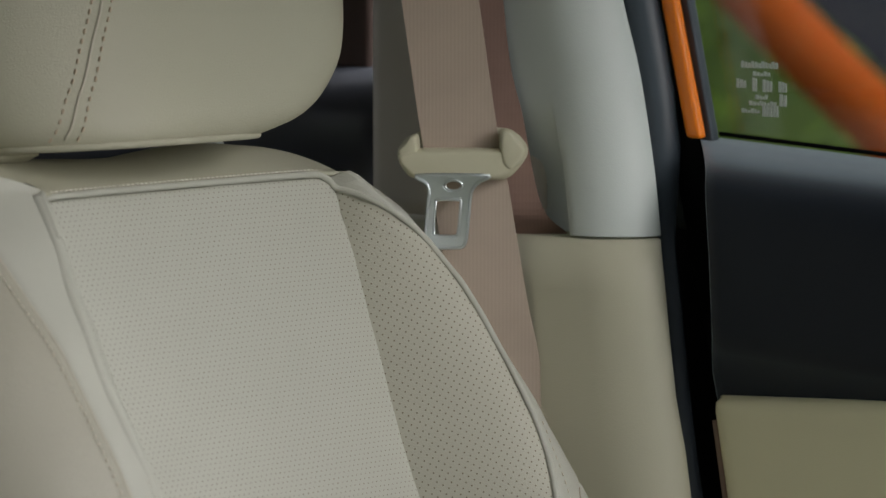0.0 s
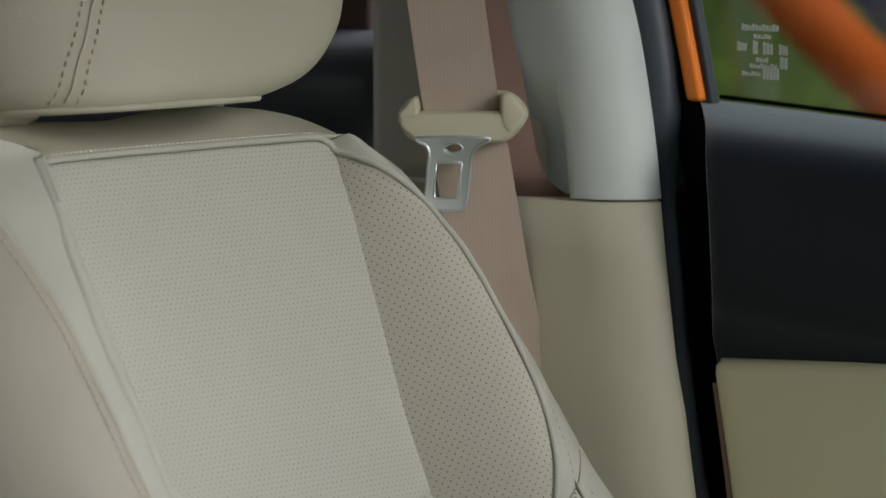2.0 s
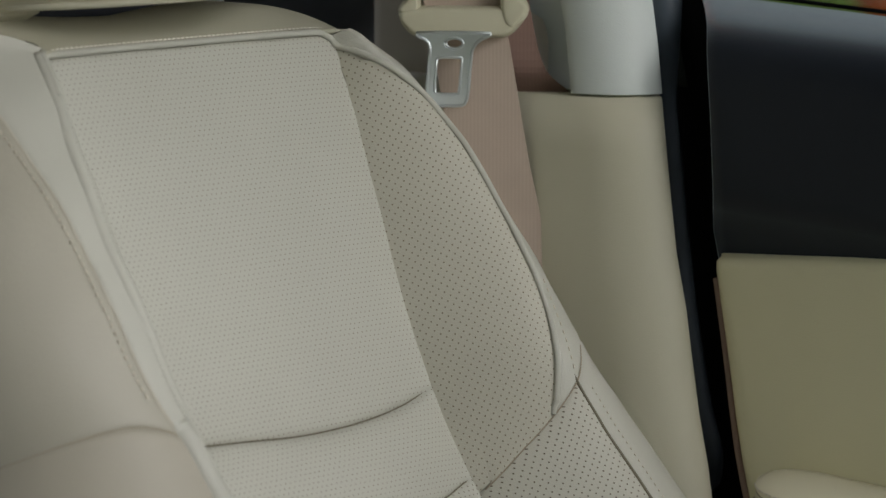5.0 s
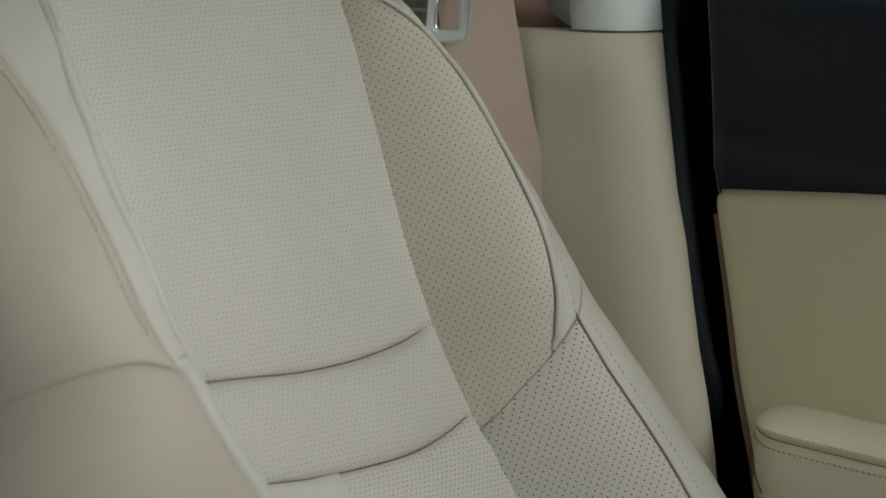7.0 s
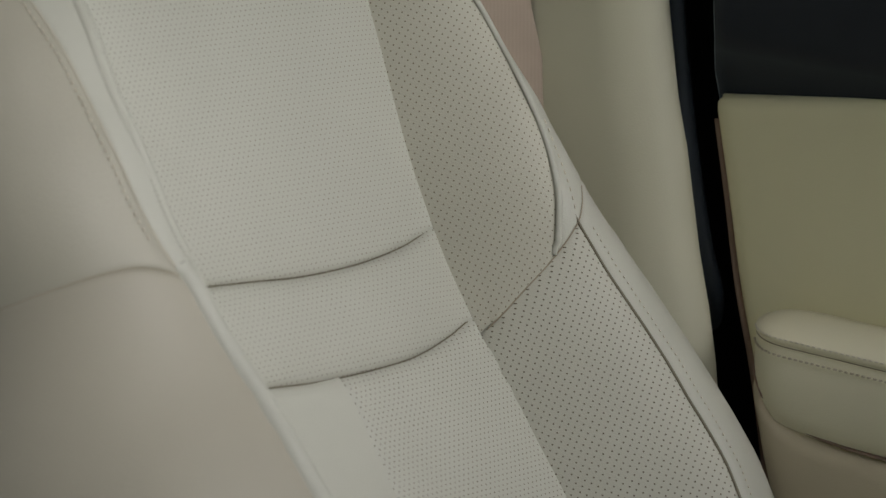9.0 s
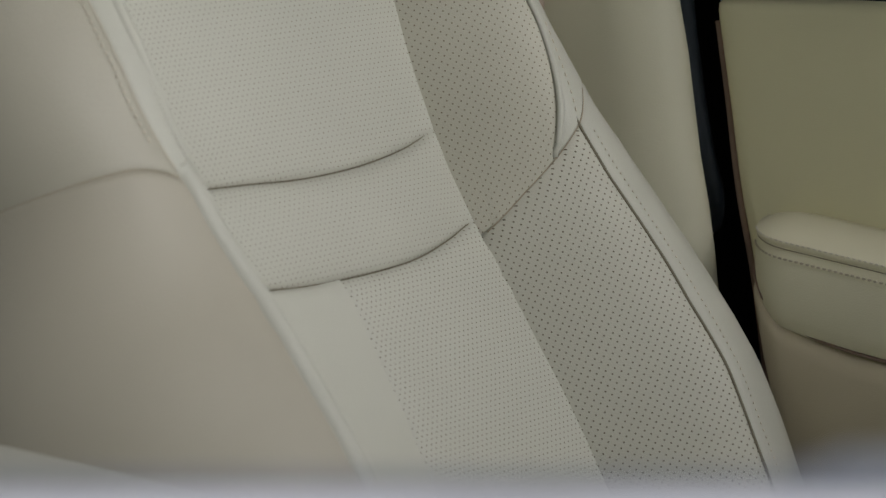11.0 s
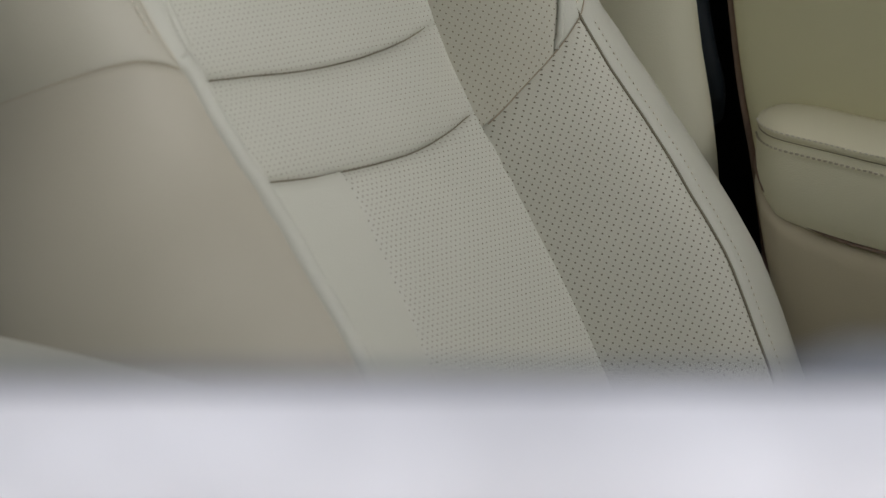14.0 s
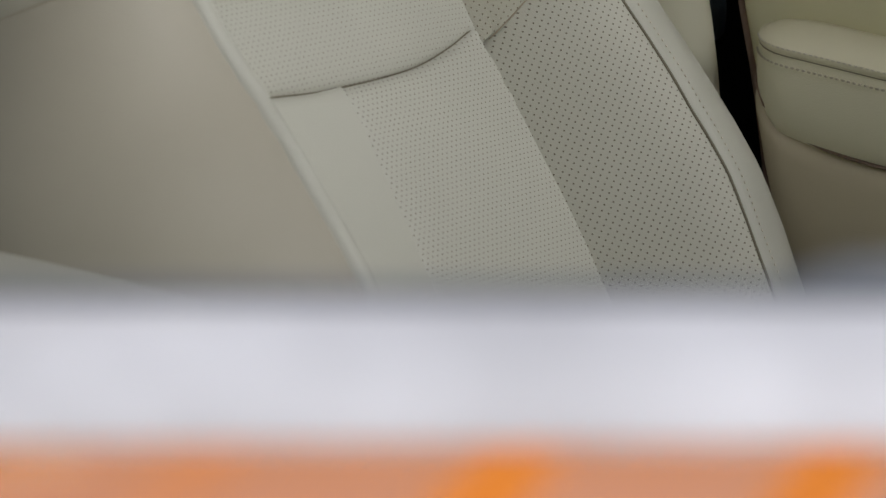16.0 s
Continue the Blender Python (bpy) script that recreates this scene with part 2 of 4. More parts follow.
def curve_of(table):
    """A smooth function through (x, y) pairs, flat beyond their ends."""
    table = sorted(table)
    xs, ys = [a for a, _ in table], [b for _, b in table]
    slope = []
    for i in range(len(xs)):
        lo, hi = max(i - 1, 0), min(i + 1, len(xs) - 1)
        slope.append((ys[hi] - ys[lo]) / (xs[hi] - xs[lo]))

    def f(x):
        if x <= xs[0]:
            return ys[0]
        if x >= xs[-1]:
            return ys[-1]
        i = max(k for k in range(len(xs)) if xs[k] <= x)
        h = xs[i + 1] - xs[i]
        t = (x - xs[i]) / h
        return ((2 * t ** 3 - 3 * t * t + 1) * ys[i] + (t ** 3 - 2 * t * t + t) * h * slope[i]
                + (3 * t * t - 2 * t ** 3) * ys[i + 1] + (t ** 3 - t * t) * h * slope[i + 1])
    return f


# ---- the seat ----
RECLINE = radians(23)
SEAT_TOP = Vector((0.0, 0.37, 1.2))         # middle of the backrest's top seam
SEAT_UP = Vector((-math.sin(RECLINE), 0, math.cos(RECLINE)))
SEAT_OUT = Vector((math.cos(RECLINE), 0, math.sin(RECLINE)))


def on_seat(a, b, n):
    """a across the seat, b up along the backrest from its top seam, n out of it."""
    return SEAT_TOP + Vector((0, a, 0)) + SEAT_UP * b + SEAT_OUT * n


seam_at = curve_of([(0.01, 0.128), (-0.05, 0.126), (-0.1, 0.123), (-0.2, 0.117), (-0.29, 0.122), (-0.33, 0.126), (-0.38, 0.128), (-0.54, 0.127)])
crest_at = curve_of([(0.0, 0.131), (-0.03, 0.143), (-0.058, 0.157), (-0.095, 0.167), (-0.134, 0.171), (-0.17, 0.172), (-0.20, 0.170),
                     (-0.235, 0.170), (-0.27, 0.180), (-0.30, 0.191), (-0.36, 0.199), (-0.43, 0.200), (-0.54, 0.200)])
crest_left = curve_of([(0.0, 0.127), (-0.035, 0.138), (-0.079, 0.150), (-0.128, 0.160), (-0.18, 0.164), (-0.217, 0.162), (-0.246, 0.157), (-0.28, 0.1535),
                       (-0.31, 0.151), (-0.336, 0.152), (-0.378, 0.155), (-0.42, 0.157), (-0.54, 0.160)])
crest_out_left = curve_of([(0.0, 0.010), (-0.03, 0.024), (-0.058, 0.031), (-0.095, 0.042), (-0.134, 0.050), (-0.17, 0.057), (-0.21, 0.060),
                      (-0.26, 0.066), (-0.30, 0.076), (-0.36, 0.099), (-0.43, 0.121), (-0.54, 0.128)])
crest_out = curve_of([(0.0, 0.010), (-0.03, 0.024), (-0.058, 0.031), (-0.095, 0.042), (-0.134, 0.050), (-0.17, 0.058), (-0.21, 0.062),
                      (-0.26, 0.066), (-0.30, 0.070), (-0.36, 0.086), (-0.43, 0.103), (-0.54, 0.107)])
lumbar_out = curve_of([(0.0, 0.0), (-0.22, 0.0), (-0.28, 0.003), (-0.34, 0.013), (-0.41, 0.027), (-0.46, 0.036), (-0.54, 0.044)])
side_at = curve_of([(0.01, 0.216), (-0.02, 0.232), (-0.05, 0.245), (-0.1, 0.254), (-0.16, 0.258), (-0.20, 0.256), (-0.235, 0.253), (-0.27, 0.268), (-0.33, 0.287), (-0.42, 0.298), (-0.54, 0.304)])
SIDE_OUT = -0.05


def swell(a, b):
    """How far the backrest's face stands out at (a, b)."""
    w = abs(a)
    s, c, e = seam_at(b), (crest_at(b) if a > 0 else crest_left(b)), side_at(b)
    base, top = lumbar_out(b), (crest_out(b) if a > 0 else crest_out_left(b))
    if w <= s:
        return base + 0.003 * (1 - (w / s) ** 4)
    if w <= c:
        return base + (top - base) * (1 - (1 - (w - s) / (c - s)) ** 1.65)
    t = min((w - c) / max(e - c, 1e-4), 1.0)
    k = min(max((-0.12 - b) / 0.11, 0), 1) if a > 0 else 1.0
    fall = (1 - k) * (0.52 * t + 0.48 * t * t) + k * (1 - math.sqrt(max(1 - t * t, 0)))
    h = min(max((b + 0.035) / 0.035, 0), 0.98)              # rolled over at the shoulder
    roll = 0.026 * (1 - math.sqrt(1 - h * h)) * min(t * 3, 1) if a > 0 else 0.0
    return top - (top - SIDE_OUT) * fall - roll


def ripple(a, b):
    """Slight unevenness of the padding."""
    return 0.0011 * (noise.noise((a * 22, b * 22, 3.0)) + 0.4 * noise.noise((a * 60, b * 60, 7.0)))


def spaced(length, n, near=(0.0015, 0.003, 0.005, 0.008)):
    s = set(k / n for k in range(n + 1))
    for d in near:
        if d < length * 0.4:
            s |= {d / length, 1 - d / length}
    return sorted(s)


def panel(name, left, right, top, bottom, mat, parent, nu=24, nv=40, dip=0.0027, edges="lrtb", label="", puff=0.0):
    """A leather panel between two side seams a(b) and two cross seams b(a), tucked in along its seams."""
    bm_b, bt_b = top(0), bottom(0)
    us = spaced(abs(right(bm_b) - left(bm_b)) + 0.02, nu)
    vs = spaced(abs(bm_b - bt_b) + 0.02, nv)
    rows, uvs = [], []
    for v in vs:
        row, uv = [], []
        for u in us:
            a, b = 0.0, (bm_b + bt_b) / 2
            for _ in range(5):
                l, r = left(b), right(b)
                a = l + (r - l) * u
                b = top(a) + (bottom(a) - top(a)) * v
            l, r = left(b), right(b)
            width, height = abs(r - l), abs(top(a) - bottom(a))
            n = swell(a, b)
            for k, d in (("l", u * width), ("r", (1 - u) * width), ("t", v * height), ("b", (1 - v) * height)):
                if k in edges:
                    n -= dip * math.exp(-d / 0.0021) * (1 - (0.85 * math.exp(-(1 - u) * width / 0.004) if "r" not in edges else 0))
                    if k in "tb" and abs(a) < 0.13 and -0.35 < b < -0.15:
                        n -= 0.0036 * math.exp(-d / (0.013 if k == "b" else 0.0035)) * (1 - math.exp(-(1 - u) * width / 0.012))
            if puff:                                    # padded band, curling under towards the lower seam
                n += puff * (math.sin(math.pi / 2 * v / 0.45) if v < 0.45 else 1 - ((v - 0.45) / 0.55) ** 1.7) * (1 - math.exp(-(1 - u) * width / 0.014)) * (1 - math.exp(-u * width / 0.014))
            pucker = 0 if a < 0 else math.exp(-((abs(a) - 0.137) / 0.010) ** 2 - ((b + 0.026) / 0.022) ** 2)
            n += 0.0022 * pucker * math.sin(520 * (b + 0.35 * abs(a)) + 2.0 * noise.noise((a * 90, b * 90, 1.0)))
            low = math.exp(-((abs(a) - 0.140) / 0.022) ** 2 - ((b + 0.325) / 0.030) ** 2)
            n += 0.0012 * low * math.sin(260 * (b - 0.7 * abs(a)) + 2.0 * noise.noise((a * 50, b * 50, 4.0)))
            if name == "lower_insert" and mat is leather_holes:      # padded roll beside the spine seam
                n += 0.0040 * math.exp(-((a - spine(b) - 0.013) / 0.012) ** 2) * min(max((-0.312 - b) / 0.02, 0), 1)
            n += ripple(a, b)
            row.append(on_seat(a, b, n))
            uv.append([0.0, b])
        run = left(b)
        for i, p in enumerate(row):
            run += (p - row[i - 1]).length if i else 0.0
            uv[i][0] = run
        rows.append(row)
        uvs.append(uv)
    return part(name, grid(rows, uvs=uvs), mat, parent, label)


cross_1 = curve_of([(-0.135, -0.2375), (-0.0562, -0.2425), (-0.0054, -0.2460), (0.0442, -0.2452), (0.0887, -0.2400), (0.1169, -0.2330), (0.135, -0.2280)])
cross_2 = curve_of([(-0.16, -0.2985), (-0.10, -0.3030), (-0.0644, -0.3062), (-0.0335, -0.3088), (-0.0087, -0.3096), (0.0261, -0.3096), (0.0629, -0.3074), (0.0979, -0.3003), (0.1163, -0.2945), (0.13, -0.2900)])
floor_b = lambda a: -0.53
top_b = lambda a: -0.0036 - 0.07 * max(abs(a) - 0.112, 0)
top_left = lambda a: top_b(a) + 0.0041 * min(max((-a - 0.118) / 0.0095, 0), 1) + min(0.49 * max(-a - 0.1275, 0), 0.034)
slant = curve_of([(0.120, -0.307), (0.1327, -0.296), (0.145, -0.284), (0.158, -0.272), (0.17, -0.2597), (0.1772, -0.2530), (0.188, -0.2430), (0.20, -0.233), (0.22, -0.225), (0.27, -0.218)])
slant_left = curve_of([(-0.30, -0.236), (-0.25, -0.231), (-0.195, -0.230), (-0.175, -0.236), (-0.155, -0.247), (-0.12, -0.262)])
welt = curve_of([(0.0, 0.121), (-0.012, 0.127), (-0.03, 0.138), (-0.058, 0.158), (-0.095, 0.167), (-0.134, 0.172), (-0.171, 0.171), (-0.204, 0.171),
                 (-0.233, 0.166), (-0.253, 0.1618), (-0.272, 0.158), (-0.31, 0.152)])
welt_low = curve_of([(-0.235, 0.170), (-0.2585, 0.1750), (-0.2704, 0.1785), (-0.3011, 0.1875), (-0.3347, 0.1916), (-0.38, 0.1940), (-0.43, 0.1948), (-0.4859, 0.1955), (-0.54, 0.195)])
stitch_left = curve_of([(0.01, -0.193), (-0.039, -0.184), (-0.064, -0.1815), (-0.094, -0.180), (-0.128, -0.179), (-0.166, -0.179), (-0.204, -0.175), (-0.24, -0.166)])
ridge_left = curve_of([(0.0, -0.137), (-0.028, -0.147), (-0.051, -0.152), (-0.073, -0.158), (-0.104, -0.164), (-0.134, -0.167), (-0.163, -0.1675), (-0.19, -0.164), (-0.208, -0.161), (-0.25, -0.155)])
spine = curve_of([(-0.30, -0.0135), (-0.3127, -0.0128), (-0.3336, -0.0108), (-0.369, -0.0128), (-0.40, -0.0140), (-0.4245, -0.0157), (-0.54, -0.023)])
seam_r = seam_at
seam_l = lambda b: -seam_at(b)
crest_l = lambda b: -crest_left(b)
side_r = side_at
side_l = lambda b: -side_at(b)

seat = thing("upholstered_seat", (0.35, 0.37, 0.32), "cream perforated leather car seat with piped bolsters, reclined slightly", "car seat")
panel("insert_panel", seam_l, seam_r, top_b, cross_1, leather_holes, seat, 40, 40, edges="ltb", label="cream perforated leather upper insert")
panel("lumbar_panel", seam_l, seam_r, cross_1, cross_2, leather_holes, seat, 40, 16, edges="ltb", label="cream perforated leather band", puff=0.006)
panel("lower_insert", spine, seam_r, cross_2, floor_b, leather_holes_low, seat, 24, 30, edges="lt", label="cream perforated leather lower insert")
panel("lower_insert", seam_l, spine, cross_2, floor_b, leather, seat, 24, 30, edges="lt", label="smooth cream leather lower strip")
panel("bolster_panel", seam_r, welt, top_b, slant, bolster_holes, seat, 20, 44, dip=0.0014, edges="rb", label="cream perforated leather side bolster")
panel("bolster_panel", seam_r, welt_low, slant, floor_b, bolster_holes_low, seat, 20, 36, dip=0.0026, edges="rt", label="cream perforated leather lower bolster")
panel("bolster_edge", welt, side_r, top_b, slant, leather, seat, 24, 44, dip=0.002, edges="lb", label="smooth cream leather bolster edge")
panel("bolster_edge", welt_low, side_r, slant, floor_b, leather, seat, 24, 36, dip=0.002, label="smooth cream leather bolster edge")
panel("bolster_panel", crest_l, seam_l, top_left, slant_left, leather_holes, seat, 16, 44, edges="rb")
panel("bolster_panel", stitch_left, crest_l, top_left, slant_left, leather, seat, 10, 44, dip=0.0014, edges="lb")
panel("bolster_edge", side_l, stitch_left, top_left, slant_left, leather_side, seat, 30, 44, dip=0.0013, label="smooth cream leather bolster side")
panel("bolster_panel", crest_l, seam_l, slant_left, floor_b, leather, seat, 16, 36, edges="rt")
panel("bolster_edge", side_l, crest_l, slant_left, floor_b, leather_shaded, seat, 36, 36, edges="t", label="smooth cream leather lower bolster side")

# padding under the covers
rows = []
for k in range(41):
    b = -0.012 - 0.51 * k / 40
    rows.append([on_seat(a, b, swell(a, b) - 0.0085) for a in [-0.19 + 0.38 * i / 60 for i in range(61)]])
part("padding", grid(rows), leather_shaded, seat)

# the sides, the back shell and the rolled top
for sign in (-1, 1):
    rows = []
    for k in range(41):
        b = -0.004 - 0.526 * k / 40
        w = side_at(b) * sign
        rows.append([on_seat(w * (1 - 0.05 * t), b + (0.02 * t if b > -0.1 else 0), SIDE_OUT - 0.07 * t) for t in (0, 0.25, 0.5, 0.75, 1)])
    part("side_panel", grid(rows), leather_shaded, seat)
rows = []
for k in range(31):
    b = 0.02 - 0.55 * k / 30
    w = side_at(b) * 0.95
    rows.append([on_seat(w * t, b, -0.12 - 0.02 * (1 - t ** 4)) for t in [i / 12 - 1 for i in range(25)]])
part("back_shell", grid(rows), leather_shaded, seat)
top_rise = curve_of([(-0.20, 0.003), (-0.135, 0.0045), (-0.12, 0.004), (-0.10, 0.003), (-0.07, 0.0004), (-0.02, -0.0018), (0.0, 0.0), (0.03, 0.0026), (0.06, 0.0034), (0.10, 0.0012), (0.2, 0.0)])
rows = []
for k in range(29):
    f = k / 28
    g = min(f / 0.6, 1.0)
    dome = 0.0455 * math.sin(math.pi / 2 * min(f / 0.62, 1)) - 0.03 * max(f - 0.65, 0) / 0.35
    edge_a = 0.125 + (side_at(-0.008) - 0.125) * g - 0.01 * max(f - 0.6, 0) / 0.4
    row = []
    for i in range(49):
        t = i / 24 - 1
        a = edge_a * t
        b = top_left(a) * (1 - g) + (top_b(edge_a) - 0.001 + (top_left(-edge_a) - top_b(edge_a)) * max(-t, 0) ** 4) * g + dome * (1 - abs(t) ** 4.6)
        b += top_rise(a) * min(f / 0.3, 1)
        mid = -0.002 * (1 - g) + SIDE_OUT * g
        n = mid + (swell(edge_a, top_b(edge_a)) - mid) * abs(t) ** 5 - 0.07 * max(f - 0.6, 0) / 0.4
        row.append(on_seat(a, b, n))
    rows.append(row)
part("top_panel", grid(rows), leather_head, seat, "smooth cream leather top")


def along(f, b0, b1, lift, n=60):
    out = []
    for k in range(n):
        b = b0 + (b1 - b0) * k / (n - 1)
        a = f(b)
        out.append(on_seat(a, b, swell(a, b) + ripple(a, b) + lift))
    return out


part("piping", tube(along(lambda b: ridge_left(b) + 0.0052, -0.006, -0.228, -0.0034, 84) + along(lambda b: ridge_left(b) + 0.0050, -0.231, -0.246, -0.0052, 4), 0.0050, 14), leather, seat, "cream leather piping")
part("piping", tube(along(lambda b: crest_l(b) - 0.0016, -0.234, -0.240, -0.0080, 3) + along(lambda b: crest_l(b) - 0.0022, -0.246, -0.528, -0.0058, 86), 0.0085, 18), leather, seat, "cream leather piping")
part("seam", tube(along(stitch_left, -0.02, -0.235, -0.0012, 90), 0.0006, 6), seam_pale, seat)
edge_line = [on_seat(a, top_b(a) + 0.001, swell(a, -0.002)) for a in [-0.126 + 0.238 * k / 40 for k in range(41)]]
edge_line = along(lambda b: ridge_left(b) + 0.0058, -0.035, -0.007, 0.0006, 12) + [on_seat(-0.1305, -0.0035, swell(-0.1305, -0.0035) + 0.0004)] + edge_line
edge_line += [on_seat(0.117, -0.0035, swell(0.117, -0.0035) + 0.0006)] + along(welt, -0.0075, -0.264, 0.0003, 88) + along(welt, -0.267, -0.271, -0.0022, 2)
part("piping", tube(edge_line, 0.0021), leather, seat, "cream leather piping")
part("stitching", stitches([on_seat(a, top_b(a) + 0.0048, swell(a, -0.002) - 0.0022) for a in [-0.125 + 0.25 * k / 60 for k in range(61)]], 0.0026, 0.0012, 0.0006), thread_pale, seat, "pale thread", smooth=False, kind="stuff")
part("stitching", stitches(along(lambda b: welt_low(b) + 0.0078, -0.262, -0.528, 0.0003), 0.0018, 0.0026, 0.0005), thread_faint, seat, "faint tan thread", smooth=False, kind="stuff")
part("stitching", stitches(along(lambda b: welt(b) + 0.0105, -0.19, -0.252, 0.0003), 0.0030, 0.0028, 0.0005), thread_faint, seat, "faint tan thread", smooth=False, kind="stuff")
part("stitching", stitches(along(lambda b: stitch_left(b) - 0.0065, -0.02, -0.22, 0.0006), 0.0030, 0.0018, 0.0005), thread_faint, seat, "faint tan thread", smooth=False, kind="stuff")

part("seam", tube(along(spine, -0.309, -0.528, -0.0022), 0.0008, 6), seam_pale, seat)
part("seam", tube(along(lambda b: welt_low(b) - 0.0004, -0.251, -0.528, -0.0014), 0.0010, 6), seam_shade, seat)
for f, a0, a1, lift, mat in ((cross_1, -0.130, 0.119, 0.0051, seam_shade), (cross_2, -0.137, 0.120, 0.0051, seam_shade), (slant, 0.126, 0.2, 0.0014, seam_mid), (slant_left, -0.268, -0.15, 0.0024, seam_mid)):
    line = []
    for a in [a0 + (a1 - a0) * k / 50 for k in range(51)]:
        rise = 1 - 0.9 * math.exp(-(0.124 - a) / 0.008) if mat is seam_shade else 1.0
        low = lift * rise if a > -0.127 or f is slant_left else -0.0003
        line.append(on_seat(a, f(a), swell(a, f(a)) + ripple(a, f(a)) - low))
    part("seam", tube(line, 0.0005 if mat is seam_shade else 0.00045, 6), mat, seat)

# cushion, on its base
rows = []
for k in range(25):
    f = k / 24
    x = 0.12 + 0.52 * f
    row = []
    for i in range(33):
        t = i / 16 - 1
        y = 0.37 + 0.265 * t
        z = 0.705 + 0.03 * math.sin(f * 2.4) + 0.045 * max(abs(t) - 0.5, 0) / 0.5 * (1 - abs(t) ** 8) - 0.10 * max(abs(t) - 0.9, 0) / 0.1 - 0.10 * max(f - 0.88, 0) / 0.12
        row.append(Vector((x, y, z)))
    rows.append([Vector((x, 0.37 - 0.26, 0.46))] + row + [Vector((x, 0.37 + 0.26, 0.46))])
part("cushion", capped(rows), leather, seat, "smooth cream leather cushion")
part("seat_base", box((0.14, 0.16, 0.32), (0.6, 0.58, 0.47), 0.02), pad_black, seat, "black plastic seat base")

# head restraint
head = thing("head_restraint", on_seat(0, 0.02, -0.03), "cream leather head restraint with twin-stitched side seam above the seat", "headrest")


head_right = curve_of([(0.012, 0.060), (0.016, 0.080), (0.022, 0.100), (0.035, 0.124), (0.055, 0.146), (0.075, 0.157), (0.10, 0.164), (0.15, 0.167), (0.20, 0.158), (0.225, 0.135), (0.24, 0.10)])
head_left = curve_of([(0.011, 0.128), (0.016, 0.134), (0.025, 0.140), (0.05, 0.146), (0.10, 0.150), (0.15, 0.151), (0.20, 0.146), (0.225, 0.134), (0.24, 0.10)])


HEAD_SHEAR = 0.36                           # the restraint stands more upright than the backrest


def head_section(b):
    """Middle, half width, middle depth and half depth of the restraint at height b."""
    r, l = head_right(b), head_left(b)
    ends = min(max((b - 0.010) / 0.020, 0.0), 1.0)
    cap = min(max((0.245 - b) / 0.05, 0.0), 1.0)
    deep = 0.056 * (0.80 + 0.20 * math.sqrt(1 - (1 - ends) ** 2)) * (0.55 + 0.45 * math.sqrt(1 - (1 - cap) ** 2))
    return (r - l) / 2, (r + l) / 2, -0.008 + 0.12 * (b - 0.05), deep


def head_front(a, b, lift=0.0006):
    mid, half, n0, deep = head_section(b)
    x = min(abs(a - mid) / half, 0.999)
    e = 3.2 if a > mid else 2.2
    n = n0 + deep * (1 - x ** e) ** (1 / e) + lift - (0.034 * max(x - 0.35, 0) ** 1.5 if a < mid else 0.0)
    return on_seat(a, b + HEAD_SHEAR * (0.044 - n), n)


rows = []
for j in range(61):
    b = 0.0112 + 0.2273 * (j / 60)
    mid, half, n0, deep = head_section(b)
    row = []
    for i in range(100):
        th = 2 * math.pi * i / 100
        c, s = math.cos(th), math.sin(th)
        e = 0.625 if c > 0 or s < 0 else 2 / 2.2
        n = n0 + deep * math.copysign(abs(s) ** e, s)
        if c < 0 and s > 0:
            n -= 0.034 * max(abs(c) ** e - 0.35, 0) ** 1.5
        row.append(on_seat(mid + half * math.copysign(abs(c) ** e, c), b + HEAD_SHEAR * (0.044 - n), n))
    rows.append(row)
part("cover", capped(rows), leather_head, head, "smooth cream leather cover")
head_seam = curve_of([(0.0112, -0.1085), (0.0183, -0.1060), (0.040, -0.0985), (0.0536, -0.0920), (0.0746, -0.0838), (0.0992, -0.0732), (0.15, -0.057), (0.22, -0.04)])
for off, mat in ((0.0, seam_pale), (-0.0061, thread_tan), (0.0061, thread_tan)):
    pts = [head_front(head_seam(b) + off, b) for b in [0.0165 + 0.2 * k / 80 for k in range(81)]]
    if off:
        part("stitching", stitches(pts, 0.0032, 0.0030, 0.0008), mat, head, "tan thread", smooth=False, kind="stuff")
    else:
        part("seam", tube(pts, 0.0008, 6), mat, head)
part("piping", tube([head_front(a, 0.0114) for a in [-0.127 + 0.177 * k / 50 for k in range(51)]], 0.0022), leather_head, head)
skirt = box((-0.19, -0.052, 0.0285), (-0.0942, -0.016, 0.046), 0.002)
for v in skirt.verts:
    v.co = on_seat(v.co.x, v.co.z, v.co.y)
part("skirt", skirt, leather_head, head, "pale moulded skirt under the cover")
for a in (-0.10, 0.10):
    part("post", tube([on_seat(a, b, -0.06) for b in (-0.03, 0.0, 0.02, 0.04, 0.06)], 0.006, 12), steel, head, "steel post")
    part("post_sleeve", tube([on_seat(a, b, -0.06) for b in (0.0, 0.006, 0.013, 0.019)], 0.012, 16), leather_shaded, head)

# ---- centre console armrest ----
console = thing("console_armrest", (0.3, -0.03, 0.32), "pale cream leather centre armrest lid on a console", "armrest")
part("lid", box((0.10, -0.12, 0.82), (0.46, 0.075, 0.880), 0.018, 4), leather, console, "pale cream leather lid")
part("body", box((0.08, -0.105, 0.32), (0.48, 0.06, 0.82), 0.01), pad_black, console, "black plastic console")

# ---- pillar, belt ----
pillar_front = curve_of([(1.62, -0.02), (1.302, 0.063), (1.255, 0.077), (1.193, 0.089), (1.146, 0.095), (1.098, 0.101), (1.047, 0.108), (1.017, 0.115), (0.955, 0.125), (0.904, 0.136), (0.857, 0.142), (0.35, 0.20)])


